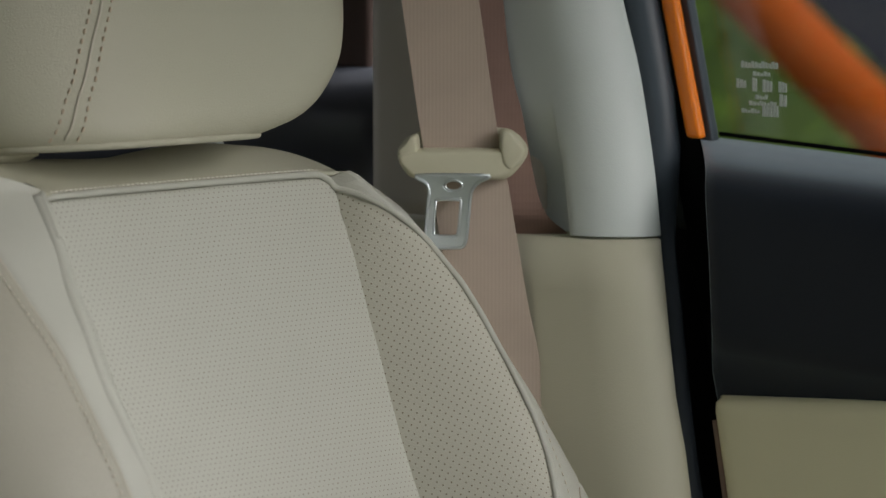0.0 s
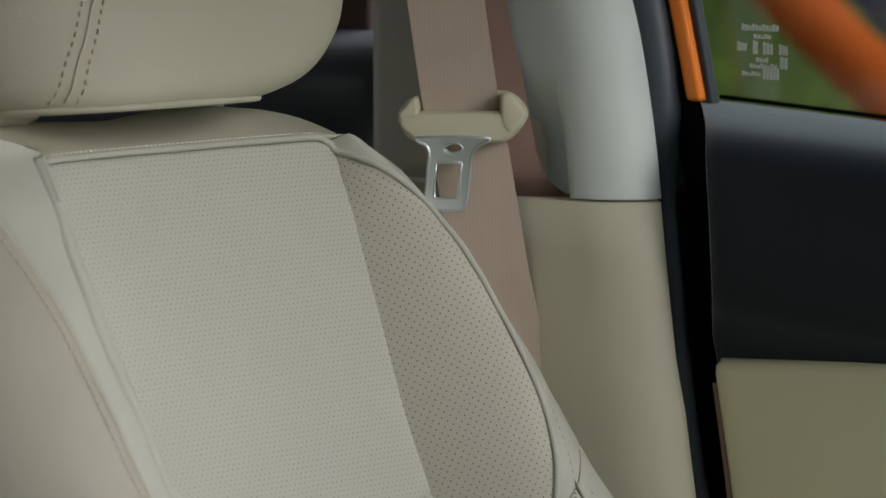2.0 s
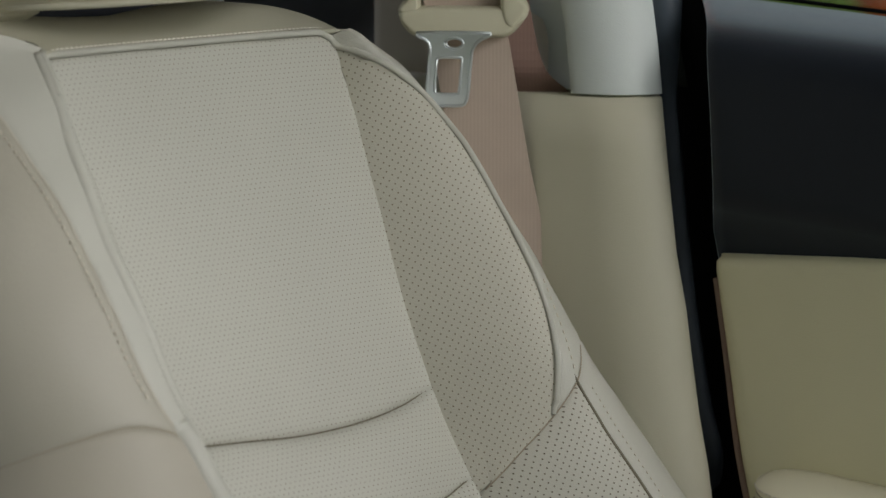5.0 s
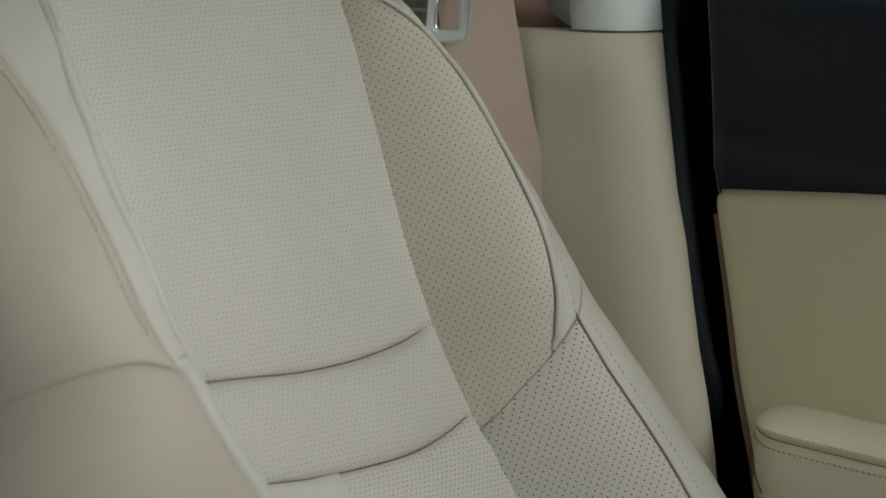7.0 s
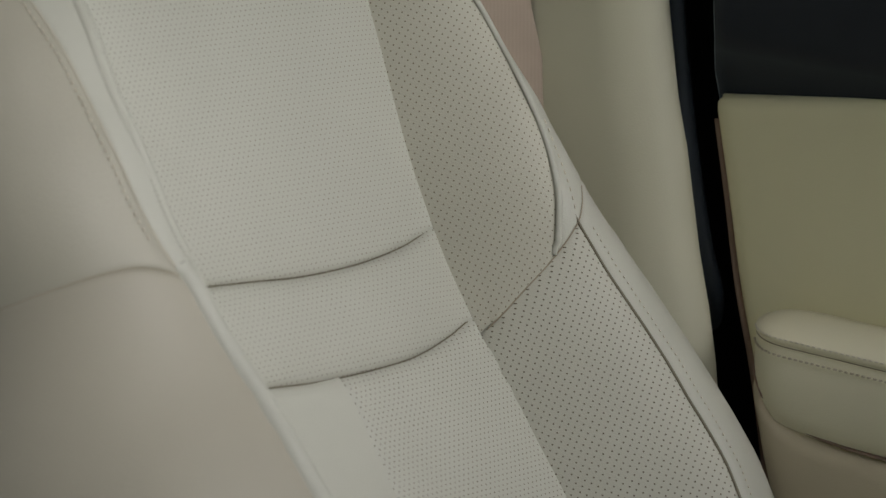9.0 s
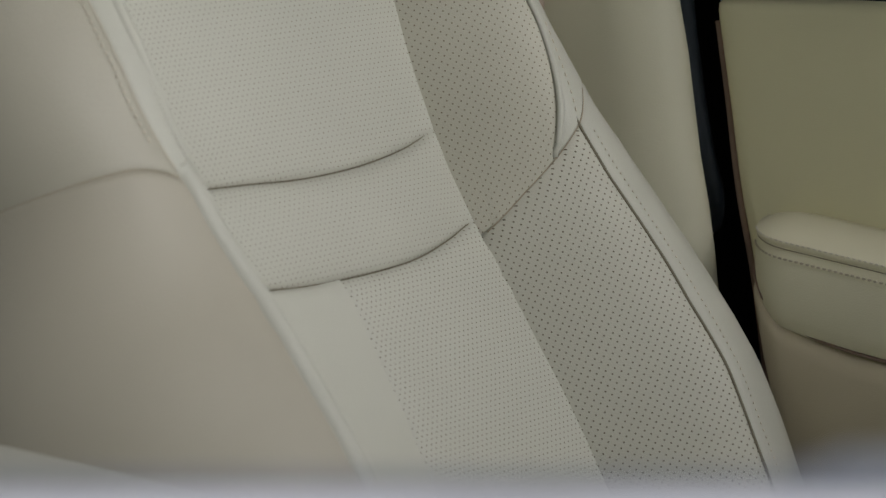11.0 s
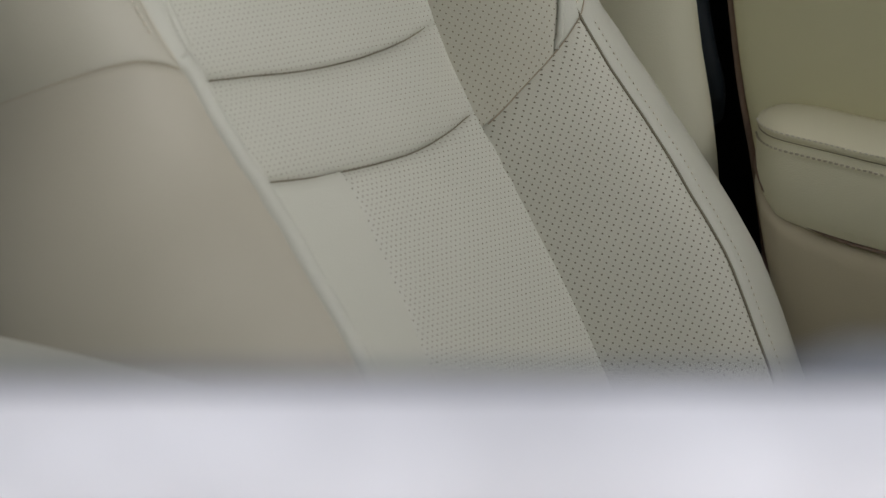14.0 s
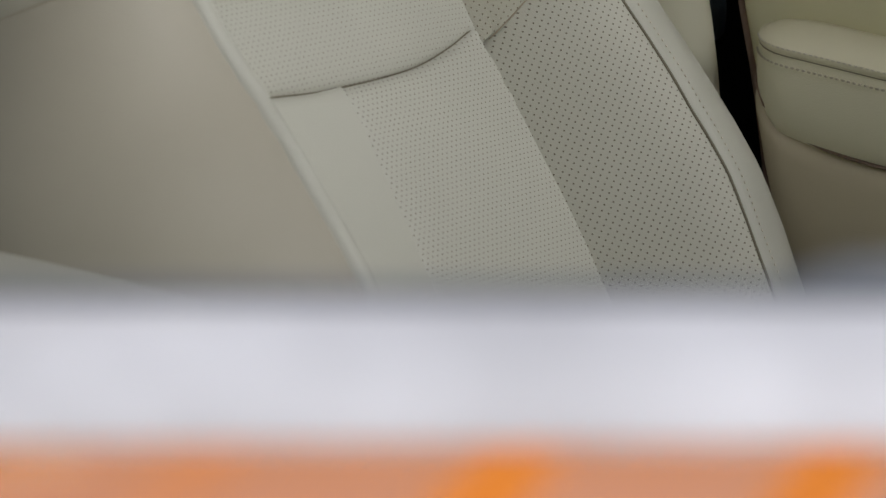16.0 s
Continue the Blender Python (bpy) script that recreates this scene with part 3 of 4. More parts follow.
def pillar_rows(z0, z1, x_rear, proud, turn, deep=0.055, n=24):
    """Convex pillar cover: faces inwards, then turns round its front edge."""
    rows = []
    for k in range(n + 1):
        z = z0 + (z1 - z0) * k / n
        f = pillar_front(z) + 0.84 * (0.055 - deep)
        ring = []
        for i in range(21):
            t = i / 20
            if t < 0.5:
                x, y = x_rear(z) + (f - turn - x_rear(z)) * (t / 0.5), 0.66 - proud - 0.004 * math.sin(math.pi * t)
            else:
                q = (t - 0.5) / 0.5 * math.pi / 2
                x, y = f - turn + turn * math.sin(q), 0.66 - proud + deep * (1 - math.cos(q))
            ring.append(Vector((x, y, z)))
        ring += [Vector((f - 0.84 * (0.75 - ring[-1].y) - 0.006, 0.75, z)), Vector((x_rear(z), 0.75, z))]
        rows.append(ring)
    return rows


pillar = thing("pillar_trim", (0.09, 0.72, 0.4), "pale grey upper and beige lower centre pillar covers", "pillar trim")
wing_rear = curve_of([(1.153, 0.012), (1.302, -0.02), (1.62, -0.07)])
rows = []
for k in range(61):
    z = 1.1518 + 0.4682 * (k / 60) ** 1.5
    f, x0 = pillar_front(z), wing_rear(z)
    slot_x = f - 0.0315
    h = min(max((1.236 - z) / 0.055, 0), 1)
    step = 0.022 * h * h * (3 - 2 * h)
    ring = [Vector((x0, 0.66 + step, z))] + [Vector((x0 + (slot_x - 0.002 - x0) * t, 0.657 + step, z)) for t in (0.1, 0.4, 0.7, 0.9, 1)]
    ring += [Vector((slot_x - 0.0008, 0.657 + step * 0.9, z)), Vector((slot_x, 0.657 + step * 0.15, z)), Vector((slot_x + 0.002, 0.657, z))]
    for i in range(13):
        q = i / 12 * math.pi / 2
        ring.append(Vector((f - 0.024 + 0.041 * math.sin(q), 0.657 + 0.035 * (1 - math.cos(q)), z)))
    rows.append(ring + [Vector((f - 0.030, 0.75, z)), Vector((x0, 0.75, z))])
part("upper_cover", capped(rows), trim_grey, pillar, "pale grey plastic upper cover")
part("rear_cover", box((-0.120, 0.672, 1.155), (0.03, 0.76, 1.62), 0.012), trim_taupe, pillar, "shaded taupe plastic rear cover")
part("lower_cover", capped(pillar_rows(0.35, 1.1500, lambda z: -0.15, 0.004, 0.05, 0.03)), pillar_beige, pillar, "beige plastic lower cover")

belt = thing("seat_belt", (0.0, 0.62, 1.2), "taupe webbing seat belt with cream stop and steel tongue", "seat belt")
ACROSS = Vector((math.cos(radians(36)), math.sin(radians(36)), 0))


def strap(line, width, mat, name, label, thick=0.0012):
    rows = []
    for p in line:
        row = [p + ACROSS * width * (i / 8 - 0.5) for i in range(9)]
        back = Vector((-ACROSS.y, ACROSS.x, 0)) * thick
        rows.append(row + [q + back for q in reversed(row)])
    return part(name, capped(rows), mat, belt, label, smooth=False)


front_run = spline([(-0.030, 0.590, 1.60), (-0.017, 0.604, 1.40), (-0.007, 0.613, 1.303), (0.002, 0.621, 1.219), (0.0095, 0.623, 1.183), (0.018, 0.632, 1.11), (0.027, 0.639, 1.047), (0.040, 0.642, 0.90), (0.04, 0.642, 0.40)], 60)
strap(front_run, 0.0495, webbing, "webbing", "taupe woven webbing")
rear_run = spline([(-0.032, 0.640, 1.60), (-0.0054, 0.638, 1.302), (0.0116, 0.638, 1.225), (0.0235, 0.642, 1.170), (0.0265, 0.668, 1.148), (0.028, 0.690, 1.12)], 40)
strap(rear_run, 0.047, webbing_dark, "webbing", "red-brown rear run of webbing, shade put into its colour")
VIEW_IN = Vector((-ACROSS.y, ACROSS.x, 0))
HUB = Vector((0.0100, 0.6147, 1.205))


def flat(p, z, d=0.0):
    """Place in the belt's own plane: p across, z up from the stop's middle, d towards the cabin."""
    return HUB + ACROSS * p + Vector((0, 0, z)) - VIEW_IN * d


def plate(outline, holes, d0, d1, bevel):
    """A flat plate with openings and rounded rims; outlines in millimetres across and up."""
    bm = bmesh.new()
    edges = []
    for ring in [outline] + holes:
        vs = [bm.verts.new(flat((p + 9.3) * 0.001, z * 0.001, d0)) for p, z in ring]
        edges += [bm.edges.new((vs[i], vs[(i + 1) % len(vs)])) for i in range(len(vs))]
    bmesh.ops.triangle_fill(bm, use_beauty=True, use_dissolve=False, edges=edges)
    up = bmesh.ops.extrude_face_region(bm, geom=bm.faces[:])
    bmesh.ops.translate(bm, verts=[g for g in up["geom"] if isinstance(g, bmesh.types.BMVert)], vec=-VIEW_IN * (d1 - d0))
    bmesh.ops.recalc_face_normals(bm, faces=bm.faces)
    sharp = [e for e in bm.edges if len(e.link_faces) == 2 and e.calc_face_angle() > 1.2 and abs((e.verts[0].co - e.verts[1].co).normalized().dot(VIEW_IN)) < 0.5]
    bmesh.ops.bevel(bm, geom=sharp, offset=bevel, segments=3, affect="EDGES", profile=0.5, clamp_overlap=True)
    return bm


hexagon = [(-42.6, -1.6), (-37.6, 6.8), (-29.4, 11.6), (-20.7, 14.4), (22.4, 15.0), (30.5, 14.0), (38.0, 8.4), (42.6, 0.4), (37.6, -8.0), (31, -15.8), (24.1, -18.2), (-29.4, -18.2), (-36.6, -13.6)]


def rounded(ring, times=2):
    """Cuts the corners of a closed outline."""
    for _ in range(times):
        ring = [(a[0] * (1 - f) + b[0] * f, a[1] * (1 - f) + b[1] * f) for a, b in zip(ring, ring[1:] + ring[:1]) for f in (0.25, 0.75)]
    return ring


def pillow(outlines):
    """Rounded lozenges in the belt's plane, joined: outline, back and front depth, rounding (millimetres)."""
    bm = bmesh.new()
    for ring, d0, d1, r in outlines:
        ring = rounded(ring)
        cp, cz = sum(q[0] for q in ring) / len(ring), sum(q[1] for q in ring) / len(ring)
        rows = []
        for q in [math.pi * k / 16 for k in range(17)]:
            e, d = r * (1 - math.sin(q) ** 0.7), (d0 + d1) / 2 - (d1 - d0) / 2 * math.cos(q)
            rows.append([bm.verts.new(flat((cp + (p - cp) * (1 - e / abs(p - cp) if abs(p - cp) > 2 * e else 0.5)) * 0.001,
                                           (cz + (z - cz) * (1 - e / abs(z - cz) if abs(z - cz) > 2 * e else 0.5)) * 0.001, d * 0.001)) for p, z in ring])
        for a, b in zip(rows, rows[1:]):
            for k in range(len(ring)):
                bm.faces.new((a[k], a[(k + 1) % len(ring)], b[(k + 1) % len(ring)], b[k]))
        bm.faces.new(rows[0][::-1])
        bm.faces.new(rows[-1])
    bmesh.ops.recalc_face_normals(bm, faces=bm.faces)
    return bm


bar = [(-42.6, -2.0), (-38.5, 2.6), (37.5, 2.6), (42.6, -1.0), (38.0, -8.6), (31, -16.2), (24.1, -18.4), (-29.4, -18.4), (-37.0, -13.8)]
horn_a = [(-43.0, -1.6), (-37.6, 7.4), (-31.5, 11.6), (-27.4, 11.0), (-27.2, -6.0), (-36.0, -10.0)]
horn_b = [(24.0, -8.0), (23.6, 13.6), (26.5, 15.4), (31.0, 14.6), (38.4, 9.0), (43.4, 0.4), (37.6, -8.6), (30.0, -13.0)]
stop = part("belt_stop", pillow([(bar, -14, 6, 4.0), (horn_a, -14, 5, 3.0), (horn_b, -14, 7, 3.4)]), trim_beige, belt, "cream plastic belt stop")
part("back_plate", plate([(p - 9.3, z) for p, z in rounded(hexagon)], [], -0.022, -0.0145, 0.003), trim_beige, stop)


oval = [(-14.2 + 5.6 * math.cos(q), -20.7 + 3.3 * math.sin(q)) for q in [2 * math.pi * k / 16 for k in range(16)]]
slot = [(-25.1, -29.8), (-9.6, -29.8), (-9.2, -31.2), (-11.2, -51.7), (-12.5, -53.4), (-25.8, -53), (-27.1, -51.7), (-25.6, -31.2)]
rim = [(-38.6, -13.8), (8.8, -13.8), (9.2, -15.4), (1.2, -18.9), (-2.9, -24.4), (-3.7, -30.4), (-5.6, -54.4), (-7.2, -59.3), (-10, -60.9), (-28.6, -60.6), (-31.4, -58.2), (-32.4, -54.7),
       (-30.4, -31.4), (-29.4, -24.4), (-31.4, -18.9), (-38.1, -16.4)]
tongue = part("tongue", plate(rim, [oval, slot], 0.0056, 0.0088, 0.0014), steel, belt, "bare steel tongue with two openings", smooth=False)

for ring, r in ((rim, 1.1), (slot, 0.9), (oval, 0.9)):
    loop = [flat((p + 9.3) * 0.001, z * 0.001, 0.0085) for p, z in rounded(ring, 1)]
    sides = []
    for k, q in enumerate(loop):
        run = (loop[(k + 1) % len(loop)] - loop[k - 1]).normalized()
        out = run.cross(VIEW_IN).normalized()
        sides.append([q + (out * math.cos(h) - VIEW_IN * math.sin(h)) * r * 0.001 for h in [2 * math.pi * m / 8 for m in range(8)]])
    part("raised_rim", grid(sides, closed_u=True, closed_v=True), steel, tongue, "polished raised rim")

# ---- far door and its opening ----
seal_path = spline([(-0.02, 0.735, 1.62), (0.062, 0.735, 1.301), (0.079, 0.735, 1.21), (0.080, 0.737, 1.155), (0.084, 0.74, 1.105), (0.093, 0.74, 1.031), (0.1023, 0.74, 0.976), (0.1095, 0.741, 0.94), (0.1135, 0.746, 0.915), (0.104, 0.760, 0.898), (0.086, 0.782, 0.882), (0.07, 0.80, 0.87)], 70)
seal = tube(seal_path, 0.0125, 14)
for k, p in enumerate(seal_path):           # slimmer below the window line
    slim = 0.54 + 0.46 * min(max((p.z - 1.14) / 0.07, 0), 1)
    for v in list(seal.verts)[k * 14:k * 14 + 14]:
        v.co = p + (v.co - p) * slim
solo("door_seal", seal, rubber, "dark grey rubber seal beside the pillar", "door seal", "structure")
solo("door_jamb", box((-0.1, 0.775, 0.3), (0.6, 0.80, 1.2), 0.004), black_metal, "door jamb, gap shade put into its near-black colour", "door jamb", "structure")

far_door = thing("side_door", (0.6, 0.74, 0.4), "closed car door with black upper pad, beige panel and stitched armrest", "car door")
door_rear = curve_of([(1.30, 0.122), (1.212, 0.121), (1.183, 0.118), (1.139, 0.121), (1.084, 0.125), (1.047, 0.130), (0.989, 0.140), (0.927, 0.150), (0.876, 0.162), (0.83, 0.170), (0.788, 0.176), (0.4, 0.23)])
FRONT = 1.15


def door_skin(profile, fall, nx=30, edge=0.008, tuck=0.02):
    """Skins a cross-section (y, z) along the door; fall lowers it towards the front."""
    rows = []
    for y, z in profile:
        x0 = door_rear(z) + (0.014 if z > 1.06 else 0.0165) - 0.84 * (y - 0.703 if z > 1.06 else max(y - 0.703, 0))
        row = [Vector((x0, y + tuck, z)), Vector((x0 + edge * 0.15, y + tuck * 0.35, z)), Vector((x0 + edge * 0.5, y + tuck * 0.08, z))]
        for k in range(nx + 1):
            x = x0 + edge + (FRONT - x0 - edge) * (k / nx) ** 1.4
            row.append(Vector((x, y, z - fall * (x - x0))))
        rows.append(row)
    return grid(rows)


top_profile = [(q.x, q.y) for q in spline([(0.7565, 1.2125, 0), (0.735, 1.2088, 0), (0.710, 1.2033, 0), (0.692, 1.1975, 0), (0.681, 1.190, 0), (0.6755, 1.179, 0), (0.674, 1.163, 0), (0.675, 1.140, 0)], 34)]
top_profile += [(0.677, 1.12), (0.680, 1.10), (0.683, 1.089), (0.690, 1.081), (0.701, 1.066), (0.712, 1.046)]
part("upper_pad", door_skin(top_profile, 0.06, edge=0.004), pad_black, far_door, "black soft plastic upper pad")
low_profile = [(0.715, 1.0505), (0.702, 1.0495), (0.6965, 1.047), (0.695, 1.042)] + [(0.695 + 0.0003 * k, 1.04 - 0.02 * k) for k in range(8)] + [(0.698, 0.86), (0.70, 0.70), (0.70, 0.35)]
part("panel", door_skin(low_profile, -0.075, tuck=0.03), door_beige, far_door, "beige soft plastic panel")

edge_line = [Vector((door_rear(z) + 0.0148, 0.704, z)) for z in [1.035 - 0.32 * k / 40 for k in range(41)]]
part("edge_trim", tube(edge_line, 0.0024, 10), edge_brown, far_door, "red-brown trim edge")

# armrest: a long rounded bolster whose rear end is rounded off
def armrest_rows(profile, swell_to):
    rows = []
    for k in range(41):
        s = k / 40
        x = 0.197 + (1.0 - 0.197) * s ** 2.4
        r = math.sqrt(max(1 - max(1 - (x - 0.197) / 0.045, 0) ** 2, 0.015))
        row = []
        for y, z in profile:
            curl = 0.006 * (1 - r) if z < 0.925 else 0.0
            curl += 0.018 * math.exp(-(x - 0.197) / 0.03) * max(0.90 - z, 0) / 0.045
            row.append(Vector((x, 0.70 - (0.70 - y) * r, 0.914 + (z - 0.914) * (0.5 + 0.5 * r) + curl - 0.008 - 0.075 * (x - 0.197))))
        rows.append(row)
    return rows


arm_top = [(0.70, 0.931), (0.685, 0.9315), (0.665, 0.930), (0.652, 0.927), (0.6445, 0.9245), (0.6425, 0.9228), (0.6438, 0.9200), (0.6452, 0.9186), (0.70, 0.9186)]
arm_low = [(0.70, 0.9186), (0.6452, 0.9186), (0.6436, 0.9168), (0.6420, 0.9100), (0.6412, 0.897), (0.642, 0.886), (0.6432, 0.876), (0.646, 0.866), (0.654, 0.860), (0.70, 0.856)]
arm = part("armrest", capped(armrest_rows(arm_top, 0)), trim_leather, far_door, "beige leather armrest")
part("armrest_side", capped(armrest_rows(arm_low, 0)), trim_leather, far_door, "beige leather armrest side")
part("seam", tube([p[0] for p in armrest_rows([(0.6456, 0.9186)], 0)], 0.0008, 8), seam_mid, arm)
for z, y, mat in ((0.9237, 0.6424, thread_faint), (0.9132, 0.6416, thread_mid)):
    pts = [p[0] for p in armrest_rows([(y, z)], 0)][7:]
    part("stitching", stitches(pts, 0.0026, 0.0016, 0.0006 if mat is thread_faint else 0.0009), mat, arm, "thread", smooth=False, kind="stuff")
# pocket swelling below the armrest
crease_at = curve_of([(0.198, 0.905), (0.210, 0.886), (0.2252, 0.8705), (0.2331, 0.8640), (0.2462, 0.8570), (0.2675, 0.8510), (0.2886, 0.8475), (0.3095, 0.8455), (0.34, 0.8435), (1.0, 0.800)])
rows = []
for k in range(31):
    s = k / 30
    x = 0.198 + 0.80 * s ** 1.5
    crease = crease_at(x)
    r = math.sqrt(max(1 - max(1 - (x - 0.198) / 0.03, 0) ** 2, 0.02))
    slant_back = 0.24 * math.exp(-(x - 0.198) / 0.08)
    rows.append([Vector((x - slant_back * max(dz, -0.12), 0.70 - (0.70 - y) * r, crease + dz)) for y, dz in ((0.70, 0.002), (0.656, 0.001), (0.6485, -0.0018), (0.6445, -0.007), (0.6435, -0.014), (0.6445, -0.05), (0.655, -0.12), (0.67, -0.4), (0.70, -0.42))])
crease_line = [Vector((r[1].x, r[2].y - 0.0005, r[1].z + 0.0005)) for r in rows]
# dark tube laid along the crease above the pocket, as its shade
part("pocket_crease_shade", tube(crease_line, 0.0011, 8), edge_brown, far_door, "red-brown line for the shade in the pocket crease")
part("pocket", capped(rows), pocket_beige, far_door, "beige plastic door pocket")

# window frame of the far door
def leaning(x0, x1, y0, y1, z0, z1, lean, bevel=0.002):
    bm = box((x0, y0, z0), (x1, y1, z1), bevel)
    for v in bm.verts:
        v.co.x -= lean * (v.co.z - z0)
    return bm


part("window_frame", leaning(0.0985, 0.1105, 0.735, 0.743, 1.2115, 1.62, 0.242, 0.003), orange, far_door, "orange painted window frame")
# strip added to darken the slit between seal and frame
part("window_backing", leaning(0.112, 0.136, 0.7445, 0.750, 1.07, 1.62, 0.242, 0.001), black_metal, far_door, "added near-black strip filling the slit by the frame")
part("window_channel", leaning(0.1045, 0.114, 0.745, 0.753, 1.206, 1.62, 0.222), rubber, far_door, "dark rubber window channel")
part("glass_seal", tube([Vector((x, 0.7545, 1.2130 - 0.06 * (x - 0.13))) for x in [0.112 + (FRONT - 0.112) * k / 20 for k in range(21)]], 0.0014, 8), black_metal, far_door, "black rubber strip along the glass")
glass = bpy.data.materials.new("window_glass")
glass.use_nodes = True
gn, gl = glass.node_tree.nodes, glass.node_tree.links
clear, gloss, fres, both = gn.new("ShaderNodeBsdfTransparent"), gn.new("ShaderNodeBsdfGlossy"), gn.new("ShaderNodeFresnel"), gn.new("ShaderNodeMixShader")
clear.inputs["Color"].default_value = (0.90, 0.95, 0.90, 1)
gloss.inputs["Roughness"].default_value = 0.02
fres.inputs["IOR"].default_value = 1.45
gl.new(fres.outputs[0], both.inputs[0])
gl.new(clear.outputs[0], both.inputs[1])
gl.new(gloss.outputs[0], both.inputs[2])
gl.new(both.outputs[0], gn["Material Output"].inputs["Surface"])
pane = part("window_pane", box((0.04, 0.757, 1.15), (FRONT, 0.761, 1.60), 0.0), glass, far_door, "clear tinted door glass", smooth=False)
pane.visible_shadow = False
etch = material("etched_white", (0.66, 0.72, 0.67), 0.8)
bars = bmesh.new()
for x0, x1, z0, z1 in ((0.1275, 0.157, 1.2575, 1.262), (0.137, 0.151, 1.2525, 1.2555), (0.124, 0.132, 1.2445, 1.2505), (0.1365, 0.1405, 1.2425, 1.2515), (0.1445, 0.1525, 1.2425, 1.2505), (0.157, 0.164, 1.2425, 1.2495),
                       (0.139, 0.149, 1.2375, 1.2405), (0.134, 0.156, 1.2335, 1.2365), (0.128, 0.143, 1.2285, 1.2315), (0.1445, 0.1575, 1.2265, 1.2345), (0.158, 0.164, 1.2335, 1.2415)):
    k = max(round((x1 - x0) / 0.0026), 1)
    for s in range(k):
        w = (x1 - x0) / k
        b2 = box((x0 + w * s, 0.7555, z0), (x0 + w * (s + 0.74), 0.7560, z1 - 0.0006 * (s % 3)))
        tmp = bpy.data.meshes.new("bar")
        b2.to_mesh(tmp)
        b2.free()
        bars.from_mesh(tmp)
        bpy.data.meshes.remove(tmp)
part("glass_mark", bars, etch, pane, "small white etched marking", smooth=False)

# ---- near door, swung open in front of the eye ----
SWING = radians(40)
OUT = Vector((math.sin(SWING), -math.cos(SWING), 0))      # towards the eye
RUN = Vector((math.cos(SWING), math.sin(SWING), 0))       # towards the hinge
NEAR = 1.22
SILL = Vector((1.0874, -0.6891, 1.1596))
near_door = thing("open_car_door", SILL + Vector((0, 0, -0.75)), "orange car door standing open with bright window sill moulding", "car door")


def sill_skin(profile, s0=-0.80, s1=0.13, n=60):
    return grid([[SILL + (RUN * (s0 + (s1 - s0) * k / n) + OUT * d + Vector((0, 0, z))) * NEAR for k in range(n + 1)] for d, z in profile])


part("weatherstrip", sill_skin([(-0.030, -0.03), (-0.030, -0.006), (-0.026, 0.0), (-0.020, 0.001), (-0.014, -0.001), (-0.012, -0.006), (-0.012, -0.03)]), rubber_grey, near_door, "grey rubber window strip")
wedge = sill_skin([(-0.034, -0.02), (-0.034, 0.002), (-0.030, 0.004), (-0.026, 0.002), (-0.026, -0.02)], 0.045, 0.13, 20)
for v in wedge.verts:
    f = min(max(((v.co - SILL).dot(RUN) / NEAR - 0.045) / 0.03, 0.0), 1.0)
    v.co.z -= 0.010 * NEAR * (1 - f)
part("corner_cover", wedge, rubber_grey, near_door, "grey rubber mirror corner cover")
part("belt_moulding", sill_skin([(-0.013, -0.02), (-0.013, -0.001)] + [(-0.012 + 0.025 * math.sin(q) / 0.9, -0.019 * (1 - math.cos(q)) / 0.564) for q in [1.12 * k / 14 for k in range(15)]] + [(0.0125, -0.021)]), chrome, near_door, "bright satin window sill moulding")
part("outer_skin", sill_skin([(0.010, -0.0185), (0.016, -0.0205), (0.022, -0.0232), (0.030, -0.0285), (0.040, -0.040), (0.050, -0.07), (0.058, -0.12), (0.063, -0.2), (0.065, -0.35), (0.05, -0.55), (0.02, -0.72)]), door_orange, near_door, "orange painted outer skin")
part("inner_panel", sill_skin([(-0.028, -0.02), (-0.05, -0.03), (-0.07, -0.06), (-0.075, -0.4), (-0.06, -0.72), (0.02, -0.72)]), trim_beige, near_door, "beige inner panel")

# ---- rear cabin ----
rear_door = thing("rear_side_door", (-0.6, 0.76, 0.35), "shaded rear door with dark grey upper pad", "car door")
rear_profile = ((0.80, 1.252), (0.76, 1.246), (0.73, 1.238), (0.712, 1.228), (0.700, 1.212), (0.694, 1.190), (0.694, 1.175), (0.70, 1.155), (0.80, 1.155))
part("upper_pad", capped([[Vector((x - (0.45 * max(1.232 - z, 0) if x > -0.5 else 0), y, z)) for y, z in rear_profile] for x in (-1.1, -0.6, -0.142)]), slate, rear_door, "dark grey upper pad")
part("panel", box((-1.1, 0.73, 0.32), (-0.17, 0.80, 1.17), 0.01), black_metal, rear_door, "rear door panel, shade put into its near-black colour")
solo("rear_pillar_cover", box((-1.2, 0.765, 1.245), (-0.20, 0.795, 1.62), 0.004), blind_brown, "red-brown shaded rear window blind", "blind")

# ---- plain unseen shell of the car, partly set to shade the seat ----
# its front edge sets how much sky reaches seat and headrest
solo("ceiling", box((-1.15, -0.66, 1.62), (0.66, 0.80, 1.66), 0.01), headliner, "pale roof lining", "ceiling", "structure")
solo("floor", box((-1.3, -0.75, 0.28), (1.6, 0.80, 0.32), 0.0), carpet, "beige carpeted car floor", "floor", "structure")
solo("wall_rear", box((-1.34, -0.75, 0.28), (-1.3, 0.80, 1.06), 0.0), headliner, "plain rear cabin wall", "wall", "structure")
# dashboard stand-in, raised to keep low light off the lower seat
solo("wall_front", box((1.05, -0.42, 0.32), (1.6, 0.80, 1.20), 0.03, 3), pad_black, "unseen plain dark bulkhead under the windscreen, raised to cut low light", "wall", "structure")
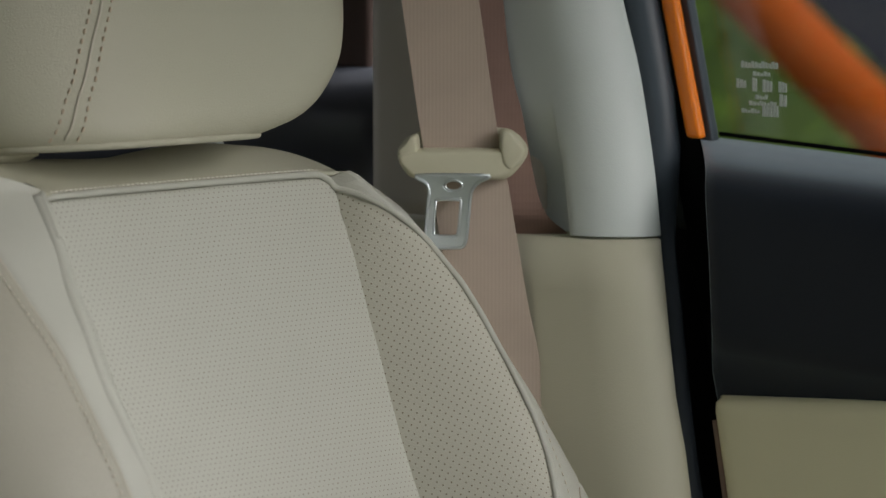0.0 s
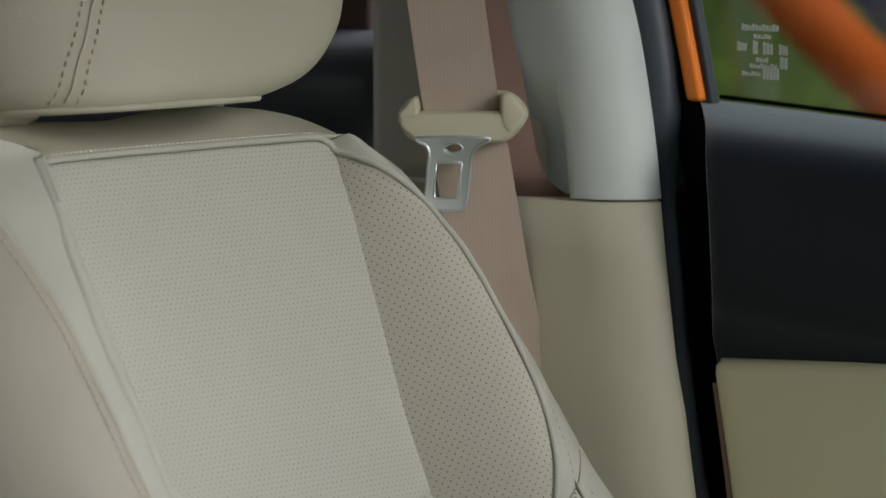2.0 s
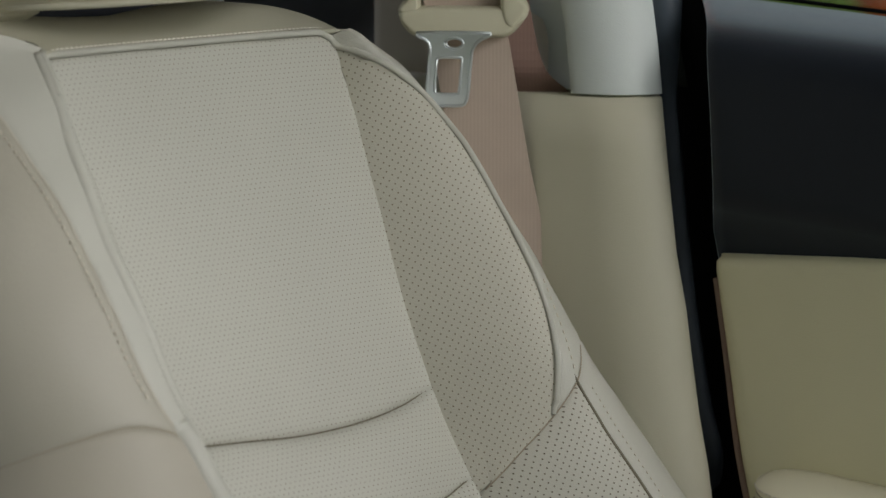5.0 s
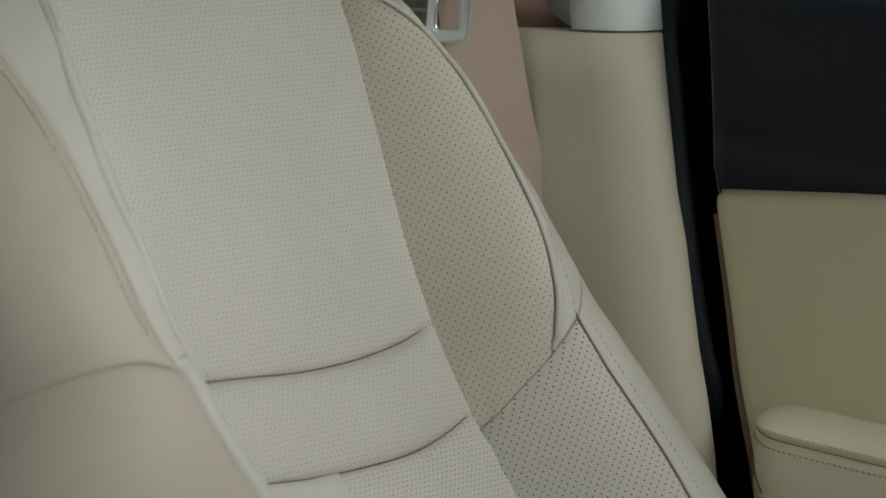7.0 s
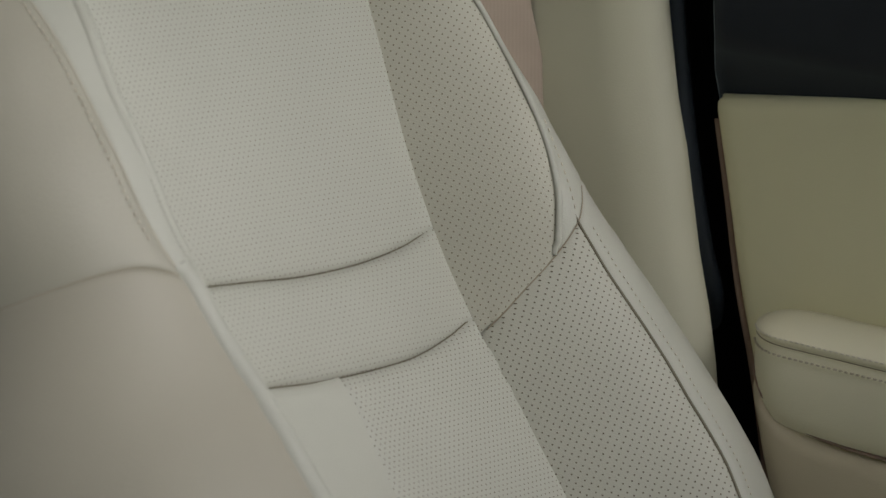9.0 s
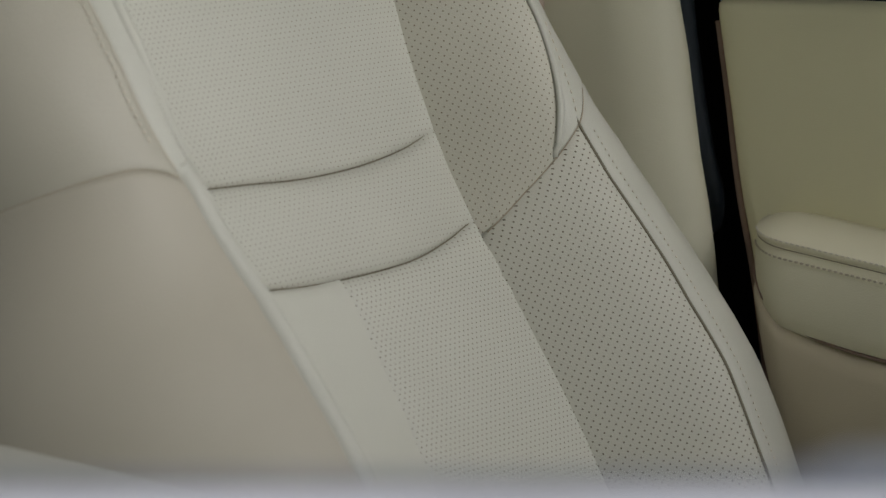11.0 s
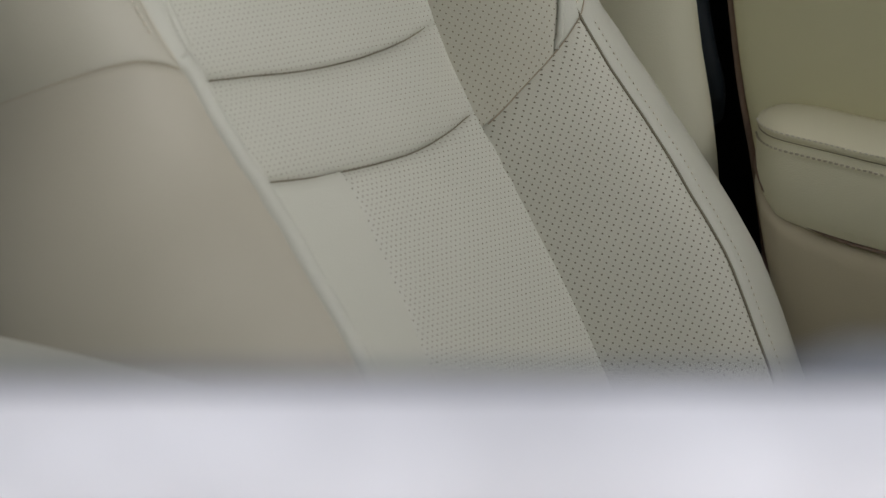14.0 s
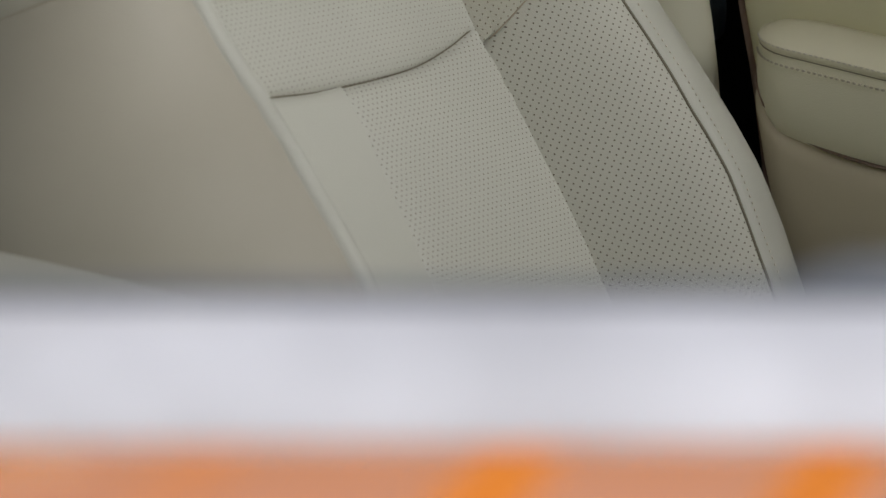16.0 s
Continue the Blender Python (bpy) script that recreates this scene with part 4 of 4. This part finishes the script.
# added out of view, dark so that surfaces facing it stay dim
solo("shade_wall_near", box((-1.3, -0.76, 0.28), (-0.06, -0.72, 1.64), 0.0), slate, "unseen plain dark wall added to block light from the near side", "wall", "structure")
# added out of view to keep high sky off the seat's near side
solo("shade_rail", box((-0.06, -0.74, 1.46), (0.885, -0.62, 1.64), 0.03, 3), headliner, "unseen pale bar added over the door opening to block high sky", "wall", "structure")
ground_mat = material("asphalt", (0.06, 0.06, 0.06), 0.9, vary=0.2, scale=3, grain=0.4, grain_scale=120)
gm = bmesh.new()
bmesh.ops.create_grid(gm, x_segments=4, y_segments=4, size=400)
solo("ground", gm, ground_mat, "grey asphalt ground under the car", "ground", "structure")
solo("wall_hinge", box((1.27, -0.745, 0.28), (1.6, -0.60, 1.0), 0.01), orange, "orange painted hinge post of the body", "wall", "structure")
# what stands beyond the far door, and an added hedge behind the eye
leaf = material("hedge_leaves", (0.28, 0.41, 0.065), 0.6, vary=0.5, scale=2.5)
leaf_dark = material("hedge_shade", (0.13, 0.19, 0.038), 0.8, vary=0.4, scale=1.5)


def hedge(name, x0, x1, y, h, deep, leaves, seed, label):
    """A clipped hedge: an uneven dark core and many leaf clumps."""
    rnd = random.Random(seed)
    ob = thing(name, ((x0 + x1) / 2, y, 0), label, "hedge")
    n = 40
    core = []
    for j in range(n + 1):
        x = x0 + (x1 - x0) * j / n
        k = h * (0.92 + 0.05 * noise.noise((x * 1.3, y, 0)))
        d = deep / 2
        core.append([Vector((x, y - d, 0)), Vector((x, y - d * 1.05, k * 0.5)), Vector((x, y - d * 0.8, k)), Vector((x, y + d * 0.8, k)), Vector((x, y + d, 0))])
    part("core", capped(core), leaf_dark, ob, smooth=False)
    bm = bmesh.new()
    for _ in range(leaves):
        c = Vector((rnd.uniform(x0, x1), y + rnd.choice((-1, 1)) * deep / 2 * rnd.uniform(0.85, 1.15), rnd.uniform(0, h)))
        if rnd.random() < 0.25:
            c.y, c.z = y + rnd.uniform(-0.5, 0.5) * deep, h * rnd.uniform(0.9, 1.05)
        m = Euler((rnd.uniform(-1, 1), rnd.uniform(-1, 1), rnd.uniform(0, 6.3))).to_matrix()
        s = rnd.uniform(0.035, 0.07)
        bm.faces.new([bm.verts.new(c + m @ Vector(q) * s) for q in ((-1, 0, 0), (-0.2, -0.5, 0.1), (1, 0, 0), (-0.2, 0.5, 0.1))])
    part("leaves", bm, leaf, ob, smooth=False, kind="stuff")
    return ob


hedge("hedge", -14.0, 2.0, 9.5, 1.7, 1.2, 26000, 5, "green clipped hedge beyond the parked car")
# out of view; its height cuts low sky from the near side
hedge("hedge", -5.0, 7.0, -4.6, 2.9, 1.2, 9000, 6, "unseen green hedge added behind the eye to block low sky")

parked = thing("parked_car", (-2.6, 4.25, 0), "orange parked car with dark windscreen", "car")
burnt = material("burnt_orange_paint", (0.40, 0.072, 0.008), 0.85, vary=0.06, spec=0.1)
shade_glass = material("dark_windscreen", (0.012, 0.012, 0.024), 0.9, vary=0.1, spec=0.05)


def car_body(profile, y0, y1, tumble):
    rows = [[Vector((x, y, z)) for x, z in profile] for y in (y0, y0 + tumble, y1 - tumble, y1)]
    rows[0] = [Vector((x, y0 + 0.02, z)) for x, z in profile]
    return capped(rows)


part("body", car_body([(-4.7, 0.35), (-4.75, 0.6), (-4.6, 0.80), (-1.30, 0.82), (-0.65, 0.76), (-0.4, 0.62), (-0.4, 0.35)], 3.4, 5.1, 0.05), burnt, parked, "orange painted lower body", smooth=False)
part("roof", box((-4.0, 3.58, 1.40), (-2.10, 4.92, 1.46), 0.03, 3), burnt, parked, "orange painted roof")
for y in (3.50, 5.0):
    s = 1 if y < 4 else -1
    part("pillar", tube(spline([(-1.32, y, 0.81), (-1.67, y + 0.02 * s, 1.065), (-1.89, y + 0.05 * s, 1.228), (-2.16, y + 0.10 * s, 1.42)], 20), 0.050, 12), burnt, parked, "orange windscreen pillar")
    part("pillar", tube(spline([(-4.45, y, 0.79), (-4.3, y + 0.05 * s, 1.2), (-4.0, y + 0.1 * s, 1.42)], 14), 0.07, 10), burnt, parked, "orange rear pillar")
part("windscreen", grid([[Vector((-1.25, 3.52, 0.82)), Vector((-1.20, 4.25, 0.82)), Vector((-1.25, 4.98, 0.82))], [Vector((-2.09, 3.62, 1.41)), Vector((-2.05, 4.25, 1.43)), Vector((-2.09, 4.88, 1.41))]]), shade_glass, parked, "dark windscreen")
for x in (-3.9, -1.3):
    for y in (3.42, 4.9):
        wheel = part("wheel", tube([Vector((x, y + d, 0.33)) for d in (0, 0.03, 0.17, 0.2)], 0.33, 28), rubber, parked, "black tyre")
